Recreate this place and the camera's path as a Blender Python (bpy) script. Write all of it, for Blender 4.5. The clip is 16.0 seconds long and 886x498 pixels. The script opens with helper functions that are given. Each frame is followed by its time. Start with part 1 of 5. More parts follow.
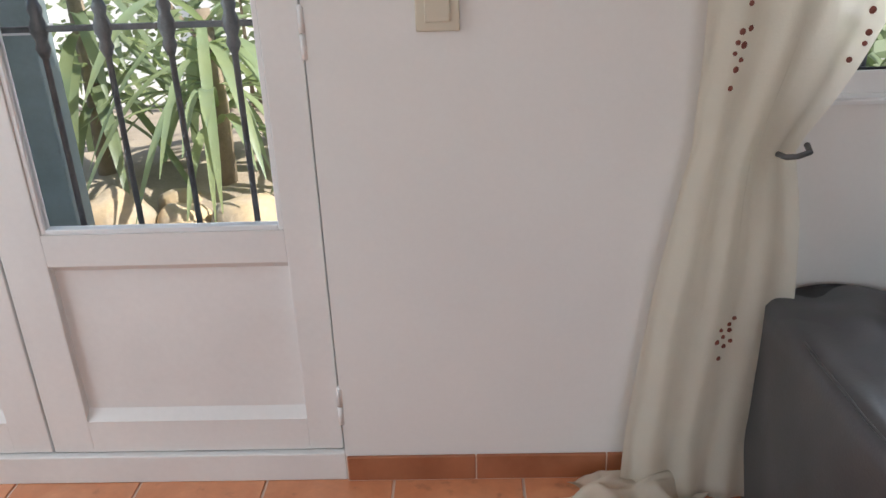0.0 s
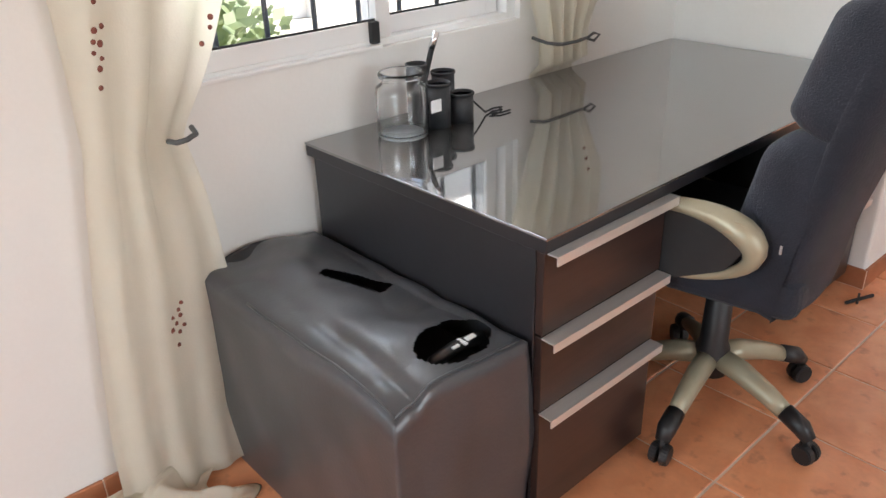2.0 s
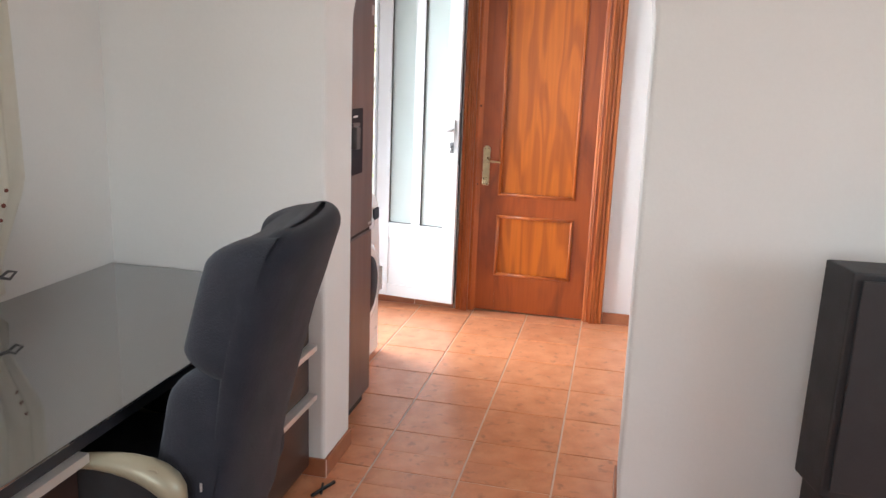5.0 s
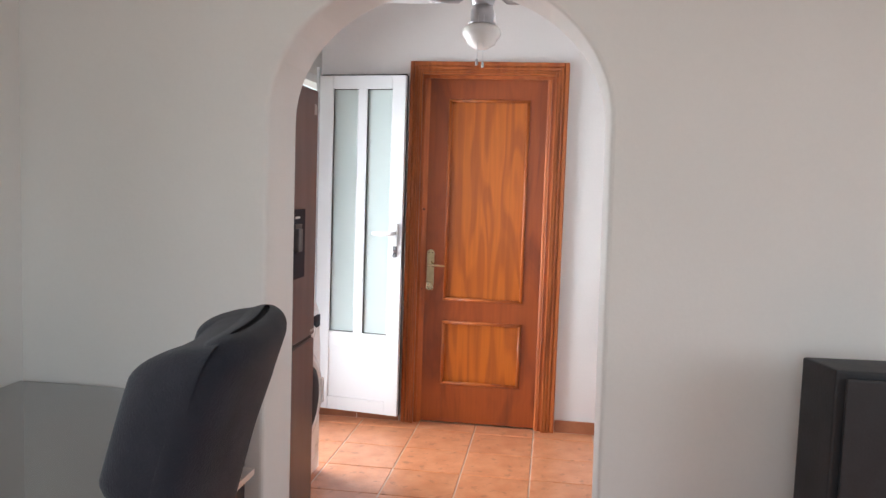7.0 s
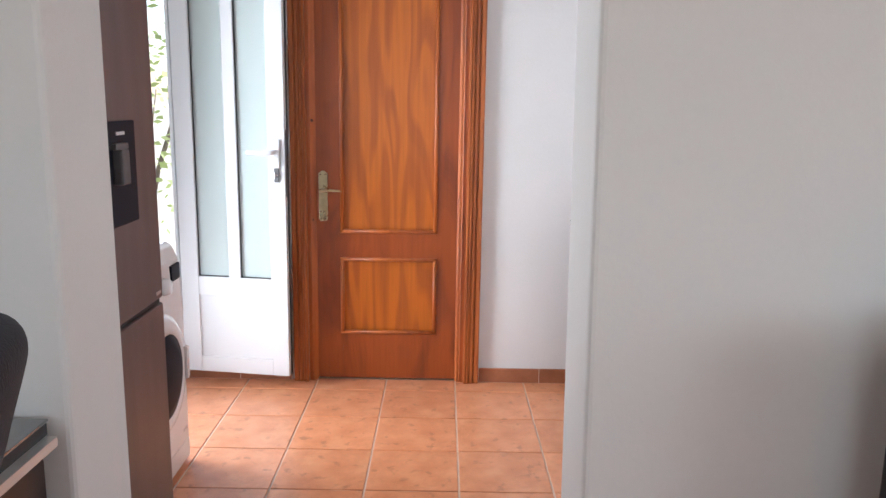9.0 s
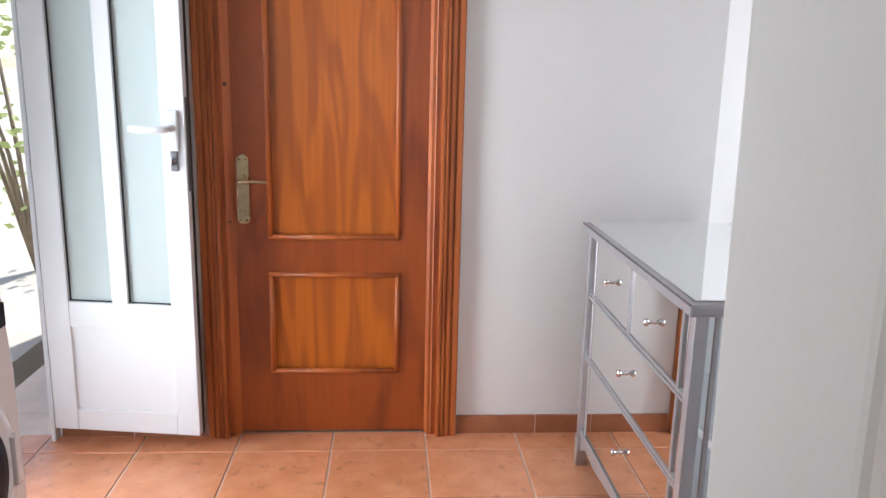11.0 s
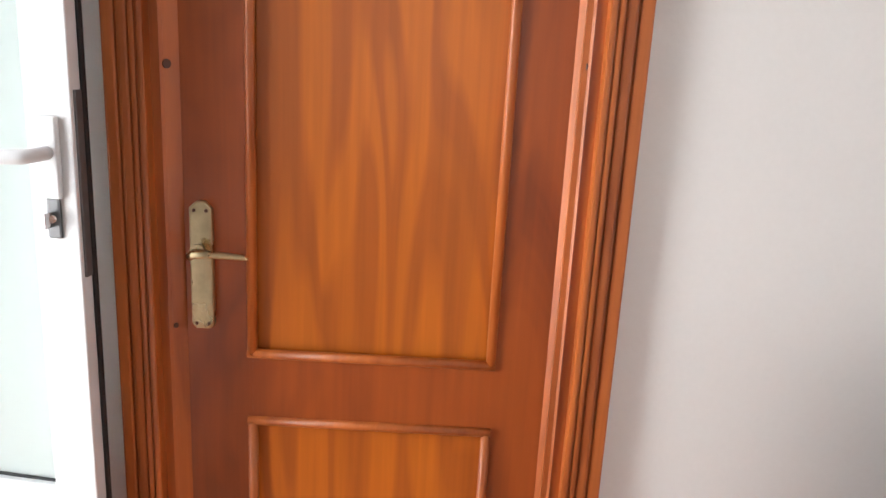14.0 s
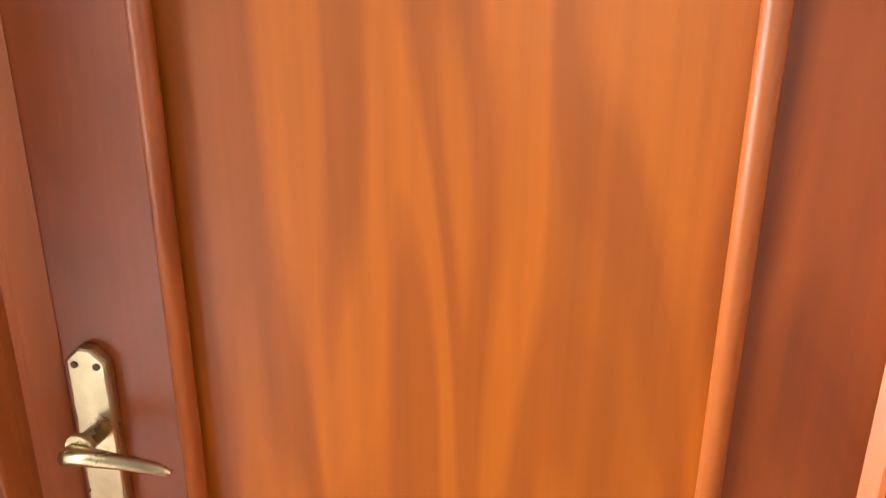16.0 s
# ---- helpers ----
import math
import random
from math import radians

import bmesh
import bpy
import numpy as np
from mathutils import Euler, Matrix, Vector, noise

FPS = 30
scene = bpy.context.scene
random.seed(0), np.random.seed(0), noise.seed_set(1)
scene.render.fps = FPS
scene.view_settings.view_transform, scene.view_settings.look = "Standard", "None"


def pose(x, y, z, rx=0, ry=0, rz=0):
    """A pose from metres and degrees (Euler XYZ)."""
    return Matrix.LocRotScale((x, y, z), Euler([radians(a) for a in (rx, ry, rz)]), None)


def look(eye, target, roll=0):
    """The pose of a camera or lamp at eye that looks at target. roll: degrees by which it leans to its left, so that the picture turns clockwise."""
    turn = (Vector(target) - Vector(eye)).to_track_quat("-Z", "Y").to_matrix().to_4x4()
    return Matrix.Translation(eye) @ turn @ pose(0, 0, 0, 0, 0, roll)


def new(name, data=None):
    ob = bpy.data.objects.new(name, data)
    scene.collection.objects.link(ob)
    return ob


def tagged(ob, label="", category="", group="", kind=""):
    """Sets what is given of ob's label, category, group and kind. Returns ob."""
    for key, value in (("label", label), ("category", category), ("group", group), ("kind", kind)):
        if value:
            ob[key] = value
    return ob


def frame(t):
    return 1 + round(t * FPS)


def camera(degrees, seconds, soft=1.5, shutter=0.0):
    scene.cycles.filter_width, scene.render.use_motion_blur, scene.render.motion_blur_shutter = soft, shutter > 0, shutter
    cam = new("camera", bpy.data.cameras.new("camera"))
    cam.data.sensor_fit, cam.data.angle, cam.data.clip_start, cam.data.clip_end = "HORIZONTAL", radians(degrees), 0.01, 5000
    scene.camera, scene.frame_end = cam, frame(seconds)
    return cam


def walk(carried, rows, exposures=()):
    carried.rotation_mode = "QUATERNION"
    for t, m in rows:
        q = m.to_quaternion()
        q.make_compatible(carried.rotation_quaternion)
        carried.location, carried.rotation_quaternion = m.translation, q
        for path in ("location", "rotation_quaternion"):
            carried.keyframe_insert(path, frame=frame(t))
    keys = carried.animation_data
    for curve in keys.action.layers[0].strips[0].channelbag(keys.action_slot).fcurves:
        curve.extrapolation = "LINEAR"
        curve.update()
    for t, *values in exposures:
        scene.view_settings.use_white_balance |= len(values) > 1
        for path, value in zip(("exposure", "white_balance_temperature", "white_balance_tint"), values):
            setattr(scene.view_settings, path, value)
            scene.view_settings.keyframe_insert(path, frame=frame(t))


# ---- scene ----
cam = camera(59.5, 16.0)
PATH = [  # seconds, eye, target, roll
    (0, (0.806, 2.113, 1.298), (0.748, 3.948, 0.504), -2.02),
    (0.5, (0.815, 2.191, 1.305), (1.045, 3.994, 0.470), -1.58),
    (1, (0.839, 2.211, 1.311), (1.419, 3.927, 0.464), -1.82),
    (1.5, (0.843, 2.144, 1.343), (1.750, 3.687, 0.452), -2.51),
    (2, (0.828, 2.088, 1.341), (2.014, 3.426, 0.444), -1.87),
    (2.5, (0.865, 2.059, 1.345), (2.252, 3.200, 0.465), -0.66),
    (3, (0.933, 2.021, 1.369), (2.462, 2.990, 0.518), 0.66),
    (3.5, (0.958, 1.962, 1.384), (2.614, 2.731, 0.568), 0.53),
    (4, (0.958, 1.931, 1.393), (2.711, 2.518, 0.631), 0.62),
    (4.5, (0.976, 1.912, 1.414), (2.815, 2.397, 0.795), 1.22),
    (5, (0.979, 1.908, 1.458), (2.882, 2.329, 1.009), 2.22),
    (5.2, (0.972, 1.934, 1.484), (2.893, 2.329, 1.093), 2.85),
    (7.3, (1.211, 1.994, 1.408), (3.186, 2.265, 1.244), 1.80),
    (7.5, (1.279, 1.996, 1.409), (3.254, 2.243, 1.215), 1.82),
    (8, (1.474, 2.030, 1.381), (3.449, 2.193, 1.109), 1.11),
    (8.5, (1.691, 2.097, 1.381), (3.662, 2.153, 1.046), 0.32),
    (9, (1.935, 2.118, 1.365), (3.899, 2.113, 0.987), 0.94),
    (9.5, (2.163, 2.128, 1.372), (4.123, 2.085, 0.972), 1.60),
    (9.7, (2.253, 2.146, 1.364), (4.210, 2.082, 0.956), 1.56),
    (11.8, (3.270, 2.206, 1.287), (5.202, 2.013, 0.829), 2.29),
    (12, (3.351, 2.243, 1.282), (5.285, 2.033, 0.819), 2.62),
    (12.5, (3.565, 2.243, 1.267), (5.499, 2.045, 0.799), 2.85),
    (13, (3.797, 2.216, 1.284), (5.733, 2.066, 0.805), 2.85),
    (13.5, (4.032, 2.243, 1.286), (5.972, 2.151, 0.812), 2.98),
    (14, (4.241, 2.249, 1.314), (6.176, 2.247, 0.809), 3.12),
    (14.5, (4.469, 2.192, 1.316), (6.399, 2.314, 0.807), 3.02),
    (15, (4.661, 2.174, 1.315), (6.578, 2.406, 0.793), 3.32),
    (15.5, (4.885, 2.212, 1.318), (6.791, 2.507, 0.791), 3.06),
    (16, (5.050, 2.238, 1.339), (6.889, 2.652, 0.669), 0.22),
]
walk(cam, [(t, look(eye, target, roll)) for t, eye, target, roll in PATH],
     exposures=[(0, 0.75, 6180, 10), (1, 0.98, 6500, 10), (1.5, 1.42, 6600, 10), (2, 1.64, 6500, 10), (2.5, 1.74, 6500, 10), (3.5, 1.54, 6500, 10), (5, 1.19, 6350, 10), (7.5, 0.82, 6250, 10), (9.5, 0.85, 6000, 10),
                (12, 0.57, 6250, 10), (13, 0.66, 6450, 10), (14, 0.79, 6650, 10), (15, 0.92, 6700, 10), (16, 1.2, 6800, 10)])

# ---- world and light ----
world = bpy.data.worlds.new("world")
scene.world = world
world.use_nodes = True
wn = world.node_tree
sky = wn.nodes.new("ShaderNodeTexSky")
sky.sky_type = 'NISHITA'
sky.sun_disc = False
sky.sun_elevation, sky.sun_rotation = radians(45), radians(108)
wn.nodes["Background"].inputs["Strength"].default_value = 0.15
wn.links.new(sky.outputs["Color"], wn.nodes["Background"].inputs["Color"])

sun_data = bpy.data.lights.new("sun", 'SUN')
sun_data.energy, sun_data.angle, sun_data.color = 5.0, radians(0.6), (1.0, 0.95, 0.86)
sun = new("sun", sun_data)
sun.rotation_euler = (Vector((-0.68, 0.22, -0.70))).to_track_quat("-Z", "Y").to_euler()


def window_light(name, x, y, z, aim, w, h, watts, color=(0.93, 0.97, 1.0), spread=170):
    data = bpy.data.lights.new(name, 'AREA')
    data.shape, data.size, data.size_y, data.energy, data.color = 'RECTANGLE', w, h, watts, color
    data.spread = radians(spread)
    ob = new(name, data)
    ob.matrix_world = look((x, y, z), (x + aim[0], y + aim[1], z + aim[2]))
    return ob


# area lamps stand in for sky light; west and south openings are unseen additions
window_light("daylight_back_door", 4.98, 3.60, 1.15, (-0.15, -1, -0.08), 0.5, 1.9, 19.5, spread=122)
window_light("added_light_west", -1.62, 2.6, 1.5, (1, 0.0, -0.85), 1.5, 1.3, 16.5, (0.91, 0.99, 1.0))
window_light("added_light_south", 1.4, -0.62, 1.5, (0.1, 1, -1.0), 1.6, 1.3, 14.5, (0.93, 0.98, 1.0))
# extra lamp above the view, added to brighten cover and desk
window_light("daylight_front_window", 2.01, 3.865, 1.60, (0, -1, 0), 1.06, 0.88, 4.2, (0.95, 0.98, 1.0), spread=150)


# ---- materials ----
def material(name, base, rough=0.5, metal=0.0, vary=0.0, scale=8.0, fine=60.0, bump=0.0, stretch=(1, 1, 1), second=None, rand=0.0, spec=0.5, coat=0.0, sheen=0.0):
    """A principled surface with variation at two scales, and a fine relief."""
    mat = bpy.data.materials.new(name)
    mat.use_nodes = True
    nt = mat.node_tree
    p = nt.nodes["Principled BSDF"]
    p.inputs["Base Color"].default_value = (*base, 1)
    p.inputs["Roughness"].default_value, p.inputs["Metallic"].default_value = rough, metal
    p.inputs["Specular IOR Level"].default_value = spec
    p.inputs["Coat Weight"].default_value = coat
    p.inputs["Sheen Weight"].default_value = sheen
    if vary or bump:
        tc, mp = nt.nodes.new("ShaderNodeTexCoord"), nt.nodes.new("ShaderNodeMapping")
        mp.inputs["Scale"].default_value = stretch
        nt.links.new(tc.outputs["Object"], mp.inputs["Vector"])
        a, b = nt.nodes.new("ShaderNodeTexNoise"), nt.nodes.new("ShaderNodeTexNoise")
        a.inputs["Scale"].default_value, b.inputs["Scale"].default_value = scale, fine
        a.inputs["Detail"].default_value, b.inputs["Detail"].default_value = 4, 3
        for n in (a, b):
            nt.links.new(mp.outputs["Vector"], n.inputs["Vector"])
        if vary:
            mix = nt.nodes.new("ShaderNodeMixRGB")
            ramp = nt.nodes.new("ShaderNodeMapRange")
            ramp.inputs["From Min"].default_value, ramp.inputs["From Max"].default_value = 0.3, 0.7
            nt.links.new(a.outputs["Fac"], ramp.inputs["Value"])
            nt.links.new(ramp.outputs["Result"], mix.inputs["Fac"])
            mix.inputs["Color1"].default_value = (*base, 1)
            mix.inputs["Color2"].default_value = (*(second or [c * (1 - vary) for c in base]), 1)
            m2 = nt.nodes.new("ShaderNodeMixRGB")
            m2.blend_type = 'MULTIPLY'
            m2.inputs["Fac"].default_value = vary
            nt.links.new(mix.outputs["Color"], m2.inputs["Color1"])
            nt.links.new(b.outputs["Color"], m2.inputs["Color2"])
            bw = nt.nodes.new("ShaderNodeMapRange")
            bw.inputs["To Min"].default_value, bw.inputs["To Max"].default_value = 0.55, 1.35
            nt.links.new(b.outputs["Fac"], bw.inputs["Value"])
            nt.links.new(bw.outputs["Result"], m2.inputs["Color2"])
            out = m2.outputs["Color"]
            if rand:
                oi, hs = nt.nodes.new("ShaderNodeObjectInfo"), nt.nodes.new("ShaderNodeHueSaturation")
                mr = nt.nodes.new("ShaderNodeMapRange")
                mr.inputs["To Min"].default_value, mr.inputs["To Max"].default_value = 1 - rand, 1 + rand
                nt.links.new(oi.outputs["Random"], mr.inputs["Value"])
                nt.links.new(mr.outputs["Result"], hs.inputs["Value"])
                nt.links.new(out, hs.inputs["Color"])
                out = hs.outputs["Color"]
            nt.links.new(out, p.inputs["Base Color"])
            rr = nt.nodes.new("ShaderNodeMapRange")
            rr.inputs["To Min"].default_value, rr.inputs["To Max"].default_value = rough * 0.8, min(1, rough * 1.2)
            nt.links.new(a.outputs["Fac"], rr.inputs["Value"])
            nt.links.new(rr.outputs["Result"], p.inputs["Roughness"])
        if bump:
            bp = nt.nodes.new("ShaderNodeBump")
            bp.inputs["Strength"].default_value, bp.inputs["Distance"].default_value = bump, 0.004
            nt.links.new(b.outputs["Fac"], bp.inputs["Height"])
            nt.links.new(bp.outputs["Normal"], p.inputs["Normal"])
    return mat


def wood(name, light, dark, rough, grain=1.0, axis=2, band=(0.15, 0.95), rings=4.5, swirl=1.0, detail=3.0, run=1.5):
    """Varnished wood: long figure along one axis, fine pores, and a slow change of tone."""
    mat = bpy.data.materials.new(name)
    mat.use_nodes = True
    nt = mat.node_tree
    p = nt.nodes["Principled BSDF"]
    tc = nt.nodes.new("ShaderNodeTexCoord")
    mp, mp2 = nt.nodes.new("ShaderNodeMapping"), nt.nodes.new("ShaderNodeMapping")
    s1, s2 = [9 * grain] * 3, [70] * 3
    s1[axis], s2[axis] = run, 2.5
    mp.inputs["Scale"].default_value, mp2.inputs["Scale"].default_value = s1, s2
    n1, n2 = nt.nodes.new("ShaderNodeTexNoise"), nt.nodes.new("ShaderNodeTexNoise")
    n1.inputs["Scale"].default_value, n1.inputs["Detail"].default_value, n1.inputs["Distortion"].default_value = 1.0, detail, swirl
    n2.inputs["Scale"].default_value, n2.inputs["Detail"].default_value = 1.0, 4
    ring = nt.nodes.new("ShaderNodeMath")
    ring.operation = 'PINGPONG'
    mul = nt.nodes.new("ShaderNodeMath")
    mul.operation = 'MULTIPLY'
    mul.inputs[1].default_value, ring.inputs[1].default_value = rings, 1.0
    nt.links.new(tc.outputs["Object"], mp.inputs["Vector"])
    nt.links.new(tc.outputs["Object"], mp2.inputs["Vector"])
    nt.links.new(mp.outputs["Vector"], n1.inputs["Vector"])
    nt.links.new(mp2.outputs["Vector"], n2.inputs["Vector"])
    nt.links.new(n1.outputs["Fac"], mul.inputs[0])
    nt.links.new(mul.outputs[0], ring.inputs[0])
    ramp = nt.nodes.new("ShaderNodeValToRGB")
    ramp.color_ramp.elements[0].position, ramp.color_ramp.elements[0].color = band[0], (*light, 1)
    ramp.color_ramp.elements[1].position, ramp.color_ramp.elements[1].color = band[1], (*dark, 1)
    nt.links.new(ring.outputs[0], ramp.inputs["Fac"])
    mix = nt.nodes.new("ShaderNodeMixRGB")
    mix.blend_type = 'MULTIPLY'
    mix.inputs["Fac"].default_value = 0.55
    mr = nt.nodes.new("ShaderNodeMapRange")
    mr.inputs["From Min"].default_value, mr.inputs["From Max"].default_value = 0.3, 0.7
    mr.inputs["To Min"].default_value, mr.inputs["To Max"].default_value = 0.78, 1.12
    nt.links.new(n2.outputs["Fac"], mr.inputs["Value"])
    nt.links.new(ramp.outputs["Color"], mix.inputs["Color1"])
    nt.links.new(mr.outputs["Result"], mix.inputs["Color2"])
    nt.links.new(mix.outputs["Color"], p.inputs["Base Color"])
    p.inputs["Roughness"].default_value = rough
    p.inputs["Coat Weight"].default_value, p.inputs["Coat Roughness"].default_value = 0.16, 0.32
    bp = nt.nodes.new("ShaderNodeBump")
    bp.inputs["Strength"].default_value, bp.inputs["Distance"].default_value = 0.12, 0.002
    nt.links.new(n2.outputs["Fac"], bp.inputs["Height"])
    nt.links.new(bp.outputs["Normal"], p.inputs["Normal"])
    return mat


def glass(name, rough=0.0, tint=(1, 1, 1), thin=True):
    mat = bpy.data.materials.new(name)
    mat.use_nodes = True
    p = mat.node_tree.nodes["Principled BSDF"]
    p.inputs["Base Color"].default_value = (*tint, 1)
    p.inputs["Transmission Weight"].default_value = 1.0
    p.inputs["Roughness"].default_value = rough
    p.inputs["IOR"].default_value = 1.02 if thin else 1.45
    return mat


PLASTER = material("white_wall_paint", (0.80, 0.785, 0.76), 0.75, vary=0.05, scale=1.6, fine=90, bump=0.10)
PLASTER_HALL = material("white_hall_paint", (0.84, 0.82, 0.81), 0.75, vary=0.05, scale=1.8, fine=90, bump=0.10)
CEIL = material("white_ceiling_paint", (0.82, 0.81, 0.79), 0.85, vary=0.03, scale=2, fine=80, bump=0.15)
TILE = material("terracotta_tile", (0.73, 0.320, 0.165), 0.33, vary=0.42, scale=9.0, fine=38, bump=0.12, spec=0.8, second=(0.60, 0.225, 0.100), rand=0.06)


def tile_stains(mat):
    """Small brown smudges and pale worn patches in the glaze, different from tile to tile."""
    nt = mat.node_tree
    p = nt.nodes["Principled BSDF"]
    src = p.inputs["Base Color"].links[0].from_socket
    tc, oi = nt.nodes.new("ShaderNodeTexCoord"), nt.nodes.new("ShaderNodeObjectInfo")
    off = nt.nodes.new("ShaderNodeVectorMath")
    off.operation = 'ADD'
    sc = nt.nodes.new("ShaderNodeMath")
    sc.operation = 'MULTIPLY'
    sc.inputs[1].default_value = 40.0
    nt.links.new(oi.outputs["Random"], sc.inputs[0])
    nt.links.new(tc.outputs["Object"], off.inputs[0])
    nt.links.new(sc.outputs[0], off.inputs[1])
    col = src
    for scale, lo, hi, tone, amount in ((22.0, 0.60, 0.72, (0.30, 0.115, 0.055), 0.55), (9.0, 0.56, 0.74, (0.74, 0.36, 0.19), 0.6)):
        n = nt.nodes.new("ShaderNodeTexNoise")
        n.inputs["Scale"].default_value, n.inputs["Detail"].default_value = scale, 3
        nt.links.new(off.outputs[0], n.inputs["Vector"])
        r = nt.nodes.new("ShaderNodeMapRange")
        r.inputs["From Min"].default_value, r.inputs["From Max"].default_value = lo, hi
        r.inputs["To Max"].default_value = amount
        nt.links.new(n.outputs["Fac"], r.inputs["Value"])
        m = nt.nodes.new("ShaderNodeMixRGB")
        m.inputs["Color2"].default_value = (*tone, 1)
        nt.links.new(r.outputs["Result"], m.inputs["Fac"])
        nt.links.new(col, m.inputs["Color1"])
        col = m.outputs["Color"]
    nt.links.new(col, p.inputs["Base Color"])


tile_stains(TILE)
SKIRT = material("terracotta_skirting", (0.40, 0.155, 0.075), 0.4, vary=0.2, scale=9, fine=60, bump=0.2, second=(0.31, 0.11, 0.05), rand=0.06)
GROUT = material("pale_grout", (0.82, 0.66, 0.56), 0.9, vary=0.2, scale=6, fine=120, bump=0.3)
WHITE_PAINT = material("white_gloss_paint", (0.80, 0.785, 0.765), 0.42, vary=0.09, scale=3, fine=70, bump=0.08)
WHITE_PVC = material("white_pvc", (0.71, 0.72, 0.735), 0.3, vary=0.02, scale=4, fine=80)
ALU_WHITE = material("white_aluminium", (0.80, 0.80, 0.80), 0.35, vary=0.03, scale=4, fine=60)
RUBBER = material("black_rubber", (0.015, 0.015, 0.017), 0.6, vary=0.2, scale=30)
WOOD_STILE = wood("red_brown_varnished_pine", (0.33, 0.066, 0.008), (0.21, 0.038, 0.005), 0.40, 0.6)
WOOD_PANEL = wood("golden_varnished_pine", (0.51, 0.126, 0.007), (0.375, 0.086, 0.006), 0.40, 1.1, band=(0.34, 0.74), rings=9.0, swirl=0.3, detail=1.0, run=1.1)
WOOD_CASING = wood("pine_casing", (0.47, 0.122, 0.024), (0.32, 0.072, 0.013), 0.42, 1.2)
KNOT = material("dark_knot", (0.10, 0.030, 0.012), 0.5, vary=0.3, scale=60)
BRASS = material("worn_brass", (0.62, 0.50, 0.30), 0.28, 1.0, vary=0.25, scale=25, fine=120, bump=0.08)
CHROME = material("chrome", (0.75, 0.75, 0.76), 0.12, 1.0)
STEEL = material("brushed_aluminium", (0.80, 0.79, 0.77), 0.42, 0.7, vary=0.08, scale=3, fine=200, stretch=(1, 20, 20))
SILVER = material("silver_painted_wood", (0.50, 0.50, 0.52), 0.38, 0.65, vary=0.08, scale=10, fine=90)
MIRROR = material("mirror", (0.86, 0.88, 0.88), 0.015, 1.0)
DESK = wood("black_brown_desk_veneer", (0.040, 0.021, 0.017), (0.024, 0.013, 0.011), 0.32, 1.0, axis=0)
DESK_SIDE = material("black_brown_side", (0.026, 0.025, 0.029), 0.36, vary=0.15, scale=4, fine=60, bump=0.05)
DESK_TOP = material("glossy_black_glass_top", (0.048, 0.046, 0.046), 0.06, vary=0.1, scale=3, fine=40, spec=1.0, coat=1.0)
DESK_TOP.node_tree.nodes["Principled BSDF"].inputs["IOR"].default_value = 1.9
LEATHER = material("grey_black_leatherette", (0.054, 0.056, 0.063), 0.36, vary=0.25, scale=5, fine=140, bump=0.12, spec=1.0)
FABRIC = material("dark_blue_grey_fabric", (0.012, 0.0150, 0.0265), 0.95, vary=0.25, scale=14, fine=260, bump=0.5, sheen=0.08)
PLASTIC = material("black_plastic", (0.018, 0.018, 0.02), 0.45, vary=0.15, scale=20)
MESH = material("black_wire_mesh", (0.045, 0.047, 0.052), 0.4, 0.3, vary=0.3, scale=60, fine=300, bump=0.5)
CHAMPAGNE = material("champagne_plastic", (0.37, 0.335, 0.24), 0.38, 0.25, vary=0.08, scale=9)
FRIDGE = material("dark_inox", (0.19, 0.168, 0.172), 0.42, 0.75, vary=0.06, scale=2, fine=220, stretch=(8, 8, 1))
APPLIANCE = material("white_enamel", (0.84, 0.83, 0.83), 0.25, vary=0.02, scale=4)
DARK_GLASS = material("dark_glass", (0.020, 0.024, 0.034), 0.5, spec=0.08)
BLACK = material("speaker_black", (0.020, 0.021, 0.025), 0.55, vary=0.15, scale=12, fine=140, bump=0.2)
SWITCH = material("beige_switch_plastic", (0.62, 0.56, 0.44), 0.35, vary=0.04, scale=20)
WHITE_PRINT = material("white_print", (0.75, 0.75, 0.75), 0.5)
STEEL_DARK = material("dull_lock_steel", (0.16, 0.16, 0.165), 0.5, 0.6, vary=0.15, scale=20)
IRON = material("dark_wrought_iron", (0.13, 0.133, 0.137), 0.5, 0.4, vary=0.3, scale=30, fine=150, bump=0.4)
GREEN_POST = material("dark_green_paint", (0.17, 0.215, 0.22), 0.45, vary=0.25, scale=8, fine=60, bump=0.2)
ROCK = material("ochre_rock", (0.50, 0.36, 0.20), 0.9, vary=0.4, scale=6, fine=40, bump=0.8, second=(0.42, 0.36, 0.28), rand=0.2)
SOIL = material("dry_soil", (0.42, 0.34, 0.25), 0.95, vary=0.4, scale=3, fine=60, bump=0.8)
PAVING = material("pale_paving", (0.50, 0.46, 0.40), 0.85, vary=0.2, scale=2, fine=50, bump=0.3)
LEAF = material("leaf_green", (0.21, 0.28, 0.18), 0.42, vary=0.3, scale=5, fine=30, second=(0.27, 0.31, 0.15), rand=0.3)
BARK = material("palm_bark", (0.28, 0.22, 0.15), 0.9, vary=0.3, scale=12, fine=60, bump=0.8)
STUCCO = material("white_stucco", (0.80, 0.77, 0.72), 0.85, vary=0.08, scale=2, fine=60, bump=0.4)
CLEAR = glass("clear_pane")
FROST = glass("frosted_pane", 0.5, (0.69, 0.77, 0.755))
FROST.node_tree.nodes["Principled BSDF"].inputs["Transmission Weight"].default_value = 0.35
JAR_GLASS = glass("jar_glass", 0.02, (0.99, 1, 1), thin=False)
JAR_GLASS.node_tree.nodes["Principled BSDF"].inputs["IOR"].default_value = 1.42
# opaque pale tone that paints the light gathered in the jar's bottom
JAR_CAUSTIC = material("pale_jar_caustic", (0.72, 0.75, 0.77), 0.2)
